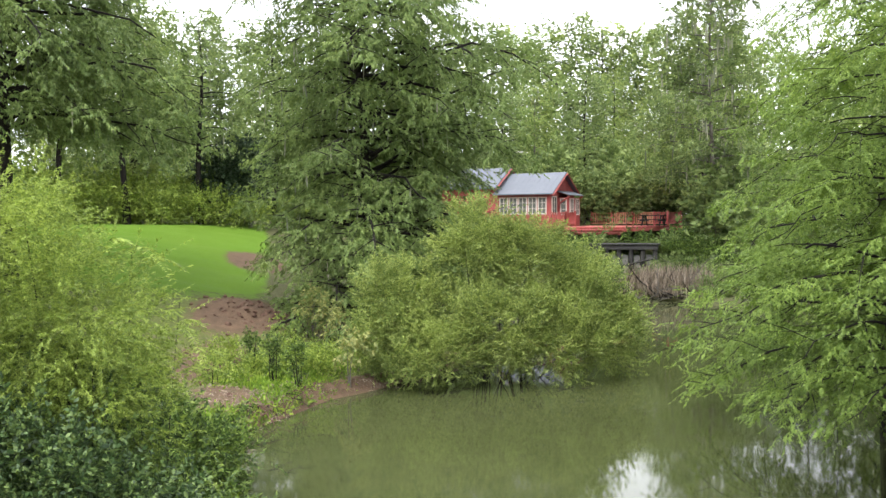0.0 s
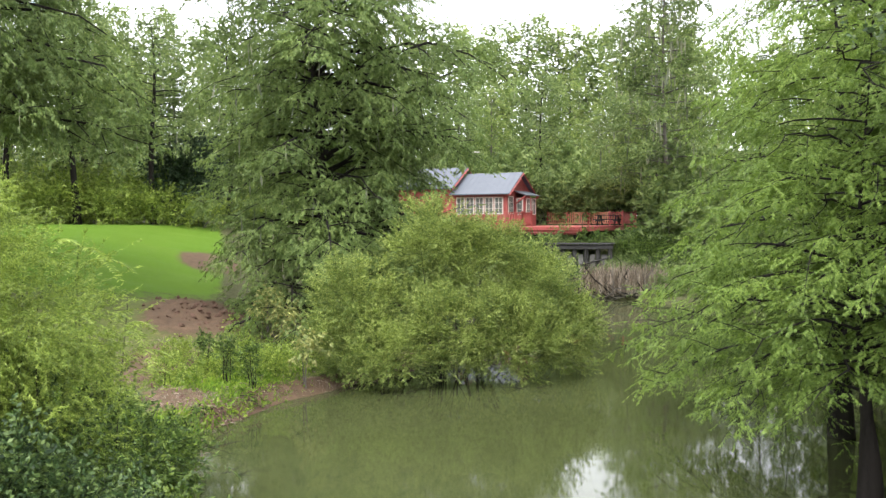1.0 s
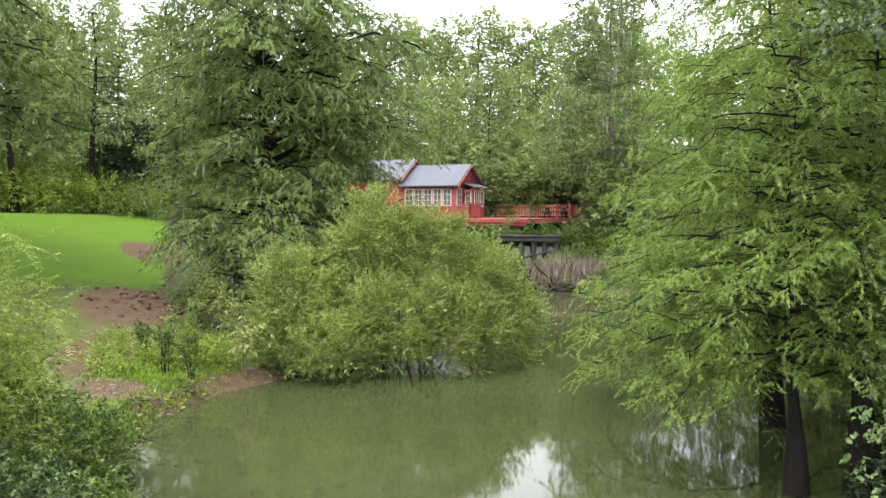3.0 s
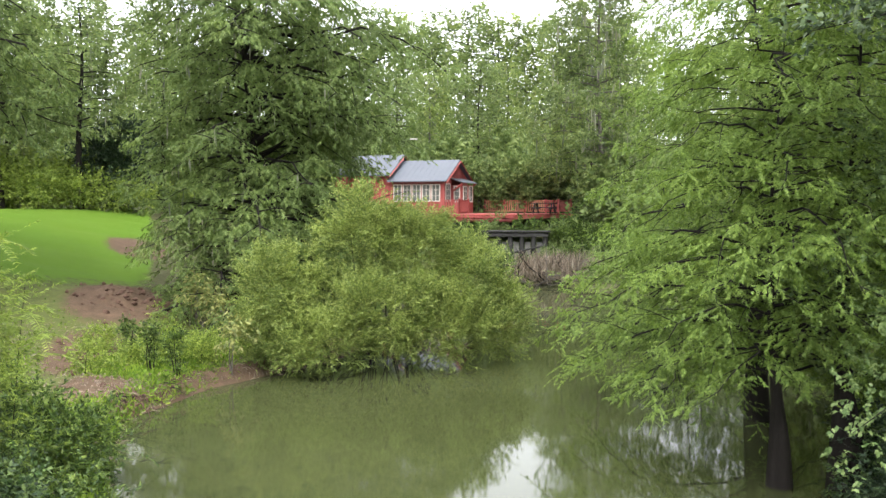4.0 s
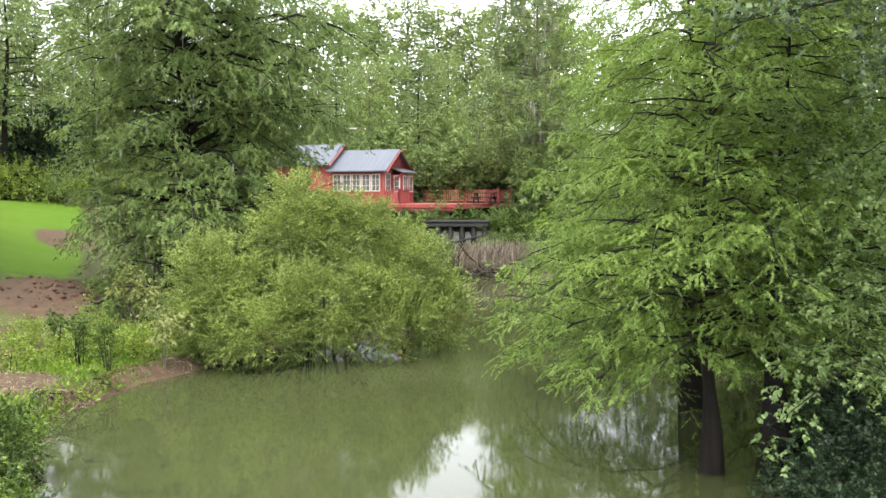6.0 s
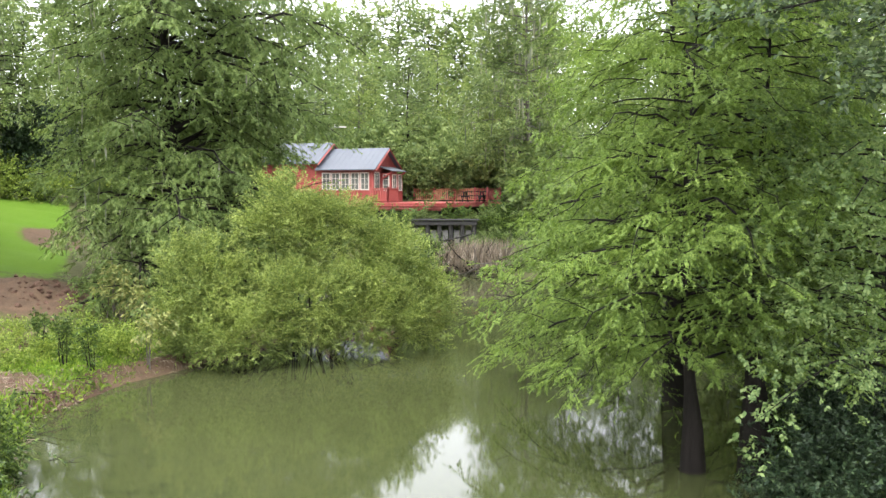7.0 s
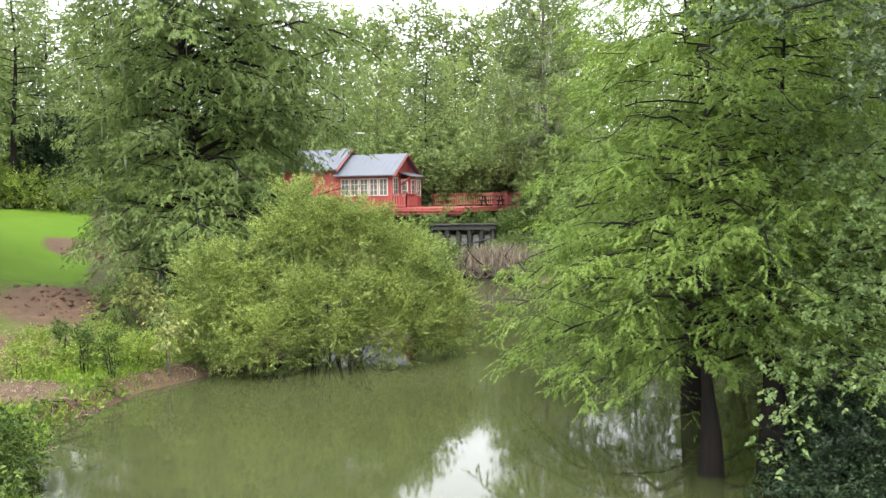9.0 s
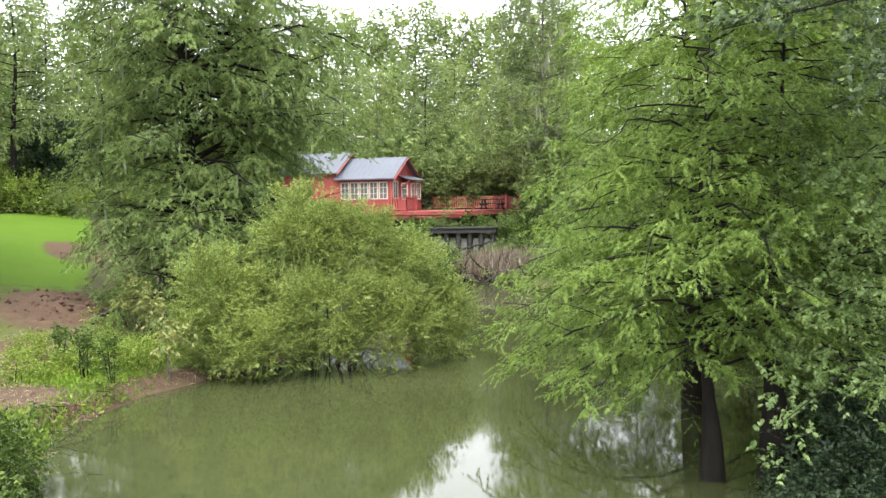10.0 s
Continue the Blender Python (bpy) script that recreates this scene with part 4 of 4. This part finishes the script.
def cottage():
    root = new("cottage")
    root.matrix_basis = HOUSE
    tagged(root, "small red board cottage with a grey metal roof and white windows", "cottage")
    L, W, H, R = 4.4, 4.4, 2.5, 3.85
    walls = Shape()
    t = 0.15
    walls.box((-L, 0, 0), (0, t, H)).box((-L, W - t, 0), (0, W, H)).box((-t, t, 0), (0, W - t, H))
    walls.add([(0, 0, H), (0, W, H), (0, W / 2, R - 0.08), (-t, 0, H), (-t, W, H), (-t, W / 2, R - 0.08)], [(0, 1, 2), (5, 4, 3)])
    part("wall", walls, SIDING, root)
    wing = Shape().box((-L - 4.5, 0, 0), (-L, W, H + 0.45))
    wing.add([(-L, 0, H + 0.45), (-L, W, H + 0.45), (-L, W / 2, R + 0.4)], [(0, 1, 2)])
    part("wing_wall", wing, SIDING, root)
    for nm, x0, x1, dz in (("roof", -L, 0.35, 0), ("wing_roof", -L - 4.8, -L + 0.25, 0.47)):
        s = Shape()
        o = 0.4
        for sgn in (0, 1):
            ye, yr = (-o, W / 2) if sgn == 0 else (W + o, W / 2)
            ze, zr = H - o * (R - H) / (W / 2) + dz, R + dz
            s.add([(x0, ye, ze), (x1, ye, ze), (x1, yr, zr), (x0, yr, zr), (x0, ye, ze + 0.07), (x1, ye, ze + 0.07), (x1, yr, zr + 0.07), (x0, yr, zr + 0.07)],
                  [(0, 3, 2, 1), (4, 5, 6, 7), (0, 1, 5, 4), (1, 2, 6, 5), (2, 3, 7, 6), (3, 0, 4, 7)])
        roof = part(nm, s, ROOF, root, "ribbed grey metal roof")
        ribs = Shape()
        for x in np.arange(x0 + 0.1, x1, 0.42):
            for ye in (-o, W + o):
                ribs.tube([(x, ye, H - o * (R - H) / (W / 2) + dz + 0.072), (x, W / 2, R + dz + 0.072)], 0.01, 4)
        part("seam", ribs, ROOF, roof)
        for ye in (-o, W + o):
            f = Shape().tube([(x1 + 0.03, ye, H - o * (R - H) / (W / 2) + dz - 0.05), (x1 + 0.03, W / 2, R + dz - 0.05)], 0.05, 4)
            part("bargeboard", f, RED, roof)

    def sash(m, w, h, cols, rows):
        ring = []
        for y in (-0.05, 0.02):
            for k in (0.0, 0.07):
                ring += [m @ Vector(q) for q in ((-w / 2 + k, y, k), (w / 2 - k, y, k), (w / 2 - k, y, h - k), (-w / 2 + k, y, h - k))]
        fc = []
        for k in range(4):
            n = (k + 1) % 4
            fc += [(k, n, 4 + n, 4 + k), (8 + n, 8 + k, 12 + k, 12 + n), (n, k, 8 + k, 8 + n), (4 + k, 4 + n, 12 + n, 12 + k)]
        win = part("window", Shape().add(ring, fc), WHITE, root, "white painted sash window")
        for i in range(1, cols):
            part("glazing_bar", Shape().box((-w / 2 + w * i / cols - 0.018, -0.035, 0.07), (-w / 2 + w * i / cols + 0.018, 0.01, h - 0.07), m), WHITE, win)
        for i in range(1, rows):
            part("glazing_bar", Shape().box((-w / 2 + 0.07, -0.033, h * i / rows - 0.015), (w / 2 - 0.07, 0.008, h * i / rows + 0.015), m), WHITE, win)
        part("pane", Shape().box((-w / 2 + 0.05, -0.012, 0.05), (w / 2 - 0.05, -0.004, h - 0.05), m), GLASS, win)

    for i in range(5):
        sash(Matrix.Translation((-0.62 - i * 0.76, -0.02, 0.85)), 0.68, 1.25, 2, 3)
    face = Matrix.Rotation(radians(90), 4, "Z")
    sash(Matrix.Translation((0.02, 0.62, 0.85)) @ face, 0.85, 1.3, 2, 3)
    # porch bay with its small roof on the gable end
    bay = Shape().box((0, 1.45, 0), (0.75, 3.7, 2.05))
    part("bay_wall", bay, SIDING, root)
    sash(Matrix.Translation((0.77, 2.05, 0.8)) @ face, 0.7, 1.2, 2, 3)
    sash(Matrix.Translation((0.77, 3.1, 0.8)) @ face, 0.7, 1.2, 2, 3)
    sash(Matrix.Translation((0.4, 1.43, 0.8)), 0.5, 1.2, 1, 3)
    hood = Shape().add([(0, 1.2, 2.5), (1.0, 1.2, 2.18), (1.0, 3.9, 2.18), (0, 3.9, 2.5), (0, 1.2, 2.56), (1.0, 1.2, 2.24), (1.0, 3.9, 2.24), (0, 3.9, 2.56)],
                       [(0, 3, 2, 1), (4, 5, 6, 7), (0, 1, 5, 4), (1, 2, 6, 5), (2, 3, 7, 6), (3, 0, 4, 7)])
    part("porch_roof", hood, ROOF, root, "small grey metal porch roof")
    for y in (1.3, 3.8):
        part("bracket", Shape().tube([(0.02, y, 1.55), (0.92, y, 2.17)], 0.06, 4), RED, root)
    # Dark strip along the wall top, painting the shade under the eaves.
    part("eave_shade_strip", Shape().box((-L, -0.03, H - 0.14), (0.0, -0.004, H - 0.01)), TAR, root)
    part("corner_board", Shape().box((-0.06, -0.05, 0), (0.05, 0.06, H - 0.02)), RED, root)
    part("foundation", Shape().box((-L - 4.4, 0.15, -1.6), (-0.1, W - 0.1, -0.003)), TAR, root)


cottage()


def rail_run(root, a, b, post, baluster, mat=RED):
    a, b = Vector(a), Vector(b)
    d = b - a
    n = max(1, round(d.length / 1.7))
    ang = math.atan2(d.y, d.x)
    for i in range(n + 1):
        o = new("post", post)
        o.parent = root
        o.matrix_basis = Matrix.Translation(a + d * i / n) @ Matrix.Rotation(ang, 4, "Z")
    m = Matrix.Translation(a) @ Matrix.Rotation(ang, 4, "Z")
    part("handrail", Shape().box((0, -0.07, 0.92), (d.length, 0.07, 0.97), m), mat, root)
    part("bottom_rail", Shape().box((0, -0.03, 0.1), (d.length, 0.03, 0.17), m), mat, root)
    k = int(d.length / 0.17)
    for i in range(1, k):
        o = new("baluster", baluster)
        o.parent = root
        o.matrix_basis = Matrix.Translation(a + d * i / k) @ Matrix.Rotation(ang, 4, "Z")


def deck():
    root = new("deck")
    root.matrix_basis = HOUSE
    tagged(root, "raised red timber deck with steps and railings on dark posts", "deck")
    x0, y0, y1 = -6.5, -1.8, 7.6

    def end(y):
        return 6.0 + 1.3 * (y - y0) / (y1 - y0)

    for i in range(24):
        ya, yb = y0 + (y1 - y0) * i / 24, y0 + (y1 - y0) * (i + 1) / 24 - 0.02
        part("plank", Shape().box((x0 if yb < 0 else 0.02, ya, -0.06), (end(ya), yb, -0.02)), RED, root)
    part("edge_board", Shape().box((x0, y0 - 0.1, -0.1), (end(y0), y0 - 0.004, -0.015)), RED, root)
    part("fascia", Shape().box((x0, y0 - 0.05, -0.3), (end(y0), y0 - 0.006, -0.11)), RED, root)
    for i in (1, 2):
        part("step", Shape().box((0.6, y0 - 0.05 - 0.3 * i, -0.07 - 0.17 * i), (end(y0) - 0.02, y0 - 0.055 - 0.3 * (i - 1), -0.02 - 0.17 * i)), RED, root)
        part("riser", Shape().box((0.6, y0 + 0.22 - 0.3 * i, -0.21 - 0.17 * i), (end(y0) - 0.02, y0 + 0.24 - 0.3 * i, -0.075 - 0.17 * i)), RED, root)
    ang = math.atan2(y1 - y0, 1.3)
    part("fascia", Shape().box((0, -0.05, -0.34), ((y1 - y0) / math.sin(ang), -0.01, -0.08), Matrix.Translation((6.0, y0, 0)) @ Matrix.Rotation(ang, 4, "Z")), RED, root)
    for y in (y0 + 0.1, 2.0, y1 - 0.3):
        part("joist", Shape().box((x0 if y < 0 else 0.1, y, -0.36), (end(y) - 0.1, y + 0.15, -0.065)), TAR, root)
    for x in np.linspace(x0 + 0.4, 5.6, 7):
        for y in (y0 + 0.3, 2.1, y1 - 0.4):
            if y > y0 + 1 and x < 0:
                continue
            part("support_post", Shape().box((x - 0.1, y - 0.1, -3.7), (x + 0.1, y + 0.1, -0.07)), TAR, root)
    post = Shape().box((-0.06, -0.06, -0.02), (0.06, 0.06, 1.06)).mesh("post", RED)
    baluster = Shape().box((-0.045, -0.015, 0.1), (0.045, 0.015, 0.93)).mesh("baluster", RED)
    bleached = Shape().box((-0.045, -0.015, 0.1), (0.045, 0.015, 0.93)).mesh("bleached_baluster", TANWOOD)
    rail_run(root, (0.15, y0 + 1.0, 0), (1.5, y0 + 1.0, 0), post, baluster)
    rail_run(root, (1.5, y0 + 1.0, 0), (1.5, 0.9, 0), post, baluster)
    rail_run(root, (0.2, y1 - 0.1, 0), (5.2, y1 - 0.1, 0), post, bleached, mat=TANWOOD)
    rail_run(root, (5.2, y1 - 0.1, 0), (7.2, y1 - 0.1, 0), post, baluster)
    rail_run(root, (7.2, y1 - 0.1, 0), (6.9, 5.2, 0), post, baluster)


deck()


def dock():
    root = thing("dock", "low dark timber dock with grey plank facing below the deck", "dock", (10.2, 56.4, 0), -14)
    part("top_beam", Shape().box((-1.2, -0.22, 2.44), (3.0, 0.15, 2.7)), TAR, root)
    for i in range(9):
        part("plank", Shape().box((-1.3 if i < 3 else -0.9, -0.3 + i * 0.3, 2.74), (3.1, -0.02 + i * 0.3, 2.79)), TAR, root)
    for i, x in enumerate(np.linspace(-0.9, 2.8, 6)):
        part("piling", Shape().tube([(x, 0, -0.5), (x, 0, 2.44)], 0.15, 8), TAR, root)
        if i < 5:
            part("facing_board", Shape().box((x + 0.2, 0.16, 0.4), (x + 0.54, 0.2, 2.1)), GREYWOOD, root)
    part("brace", Shape().tube([(-0.9, -0.17, 1.0), (2.8, -0.17, 1.9)], 0.06, 4), TAR, root)
    part("back_wall", Shape().box((-1.0, 0.5, 0.0), (2.9, 0.6, 1.5)), TAR, root)


def picnic_table():
    root = thing("picnic_table", "dark timber table with benches on the end of the deck", "table", HOUSE @ Vector((5.9, 4.9, -0.02)), -30)
    for i in range(4):
        part("plank", Shape().box((-0.9, -0.4 + i * 0.21, 0.72), (0.9, -0.21 + i * 0.21, 0.77)), TAR, root)
    for y in (-0.72, 0.72):
        part("bench", Shape().box((-0.9, y - 0.13, 0.42), (0.9, y + 0.13, 0.47)), TAR, root)
    for x in (-0.65, 0.65):
        part("leg", Shape().box((x - 0.04, -0.85, 0.34), (x + 0.04, 0.85, 0.42)), TAR, root)
        for y in (-0.5, 0.5):
            part("leg", Shape().tube([(x, y * 1.3, 0.0), (x, y * 0.5, 0.72)], 0.06, 4), TAR, root)


def lamp_post():
    root = thing("lamp_post", "thin grey lamp post with a short arm behind the cottage", "lamp", (4.9, 72, float(ground_z(4.9, 72))))
    part("pole", Shape().tube([(0, 0, -0.2), (0, 0, 5.5)], 0.05, 8), GREYWOOD, root)
    part("arm", Shape().tube([(0, 0, 5.45), (0.7, -0.1, 5.5)], 0.035, 6), GREYWOOD, root)
    part("lamp_head", Shape().box((0.55, -0.22, 5.46), (1.15, 0.02, 5.56)), WHITE, root)


picnic_table()
lamp_post()
dock()
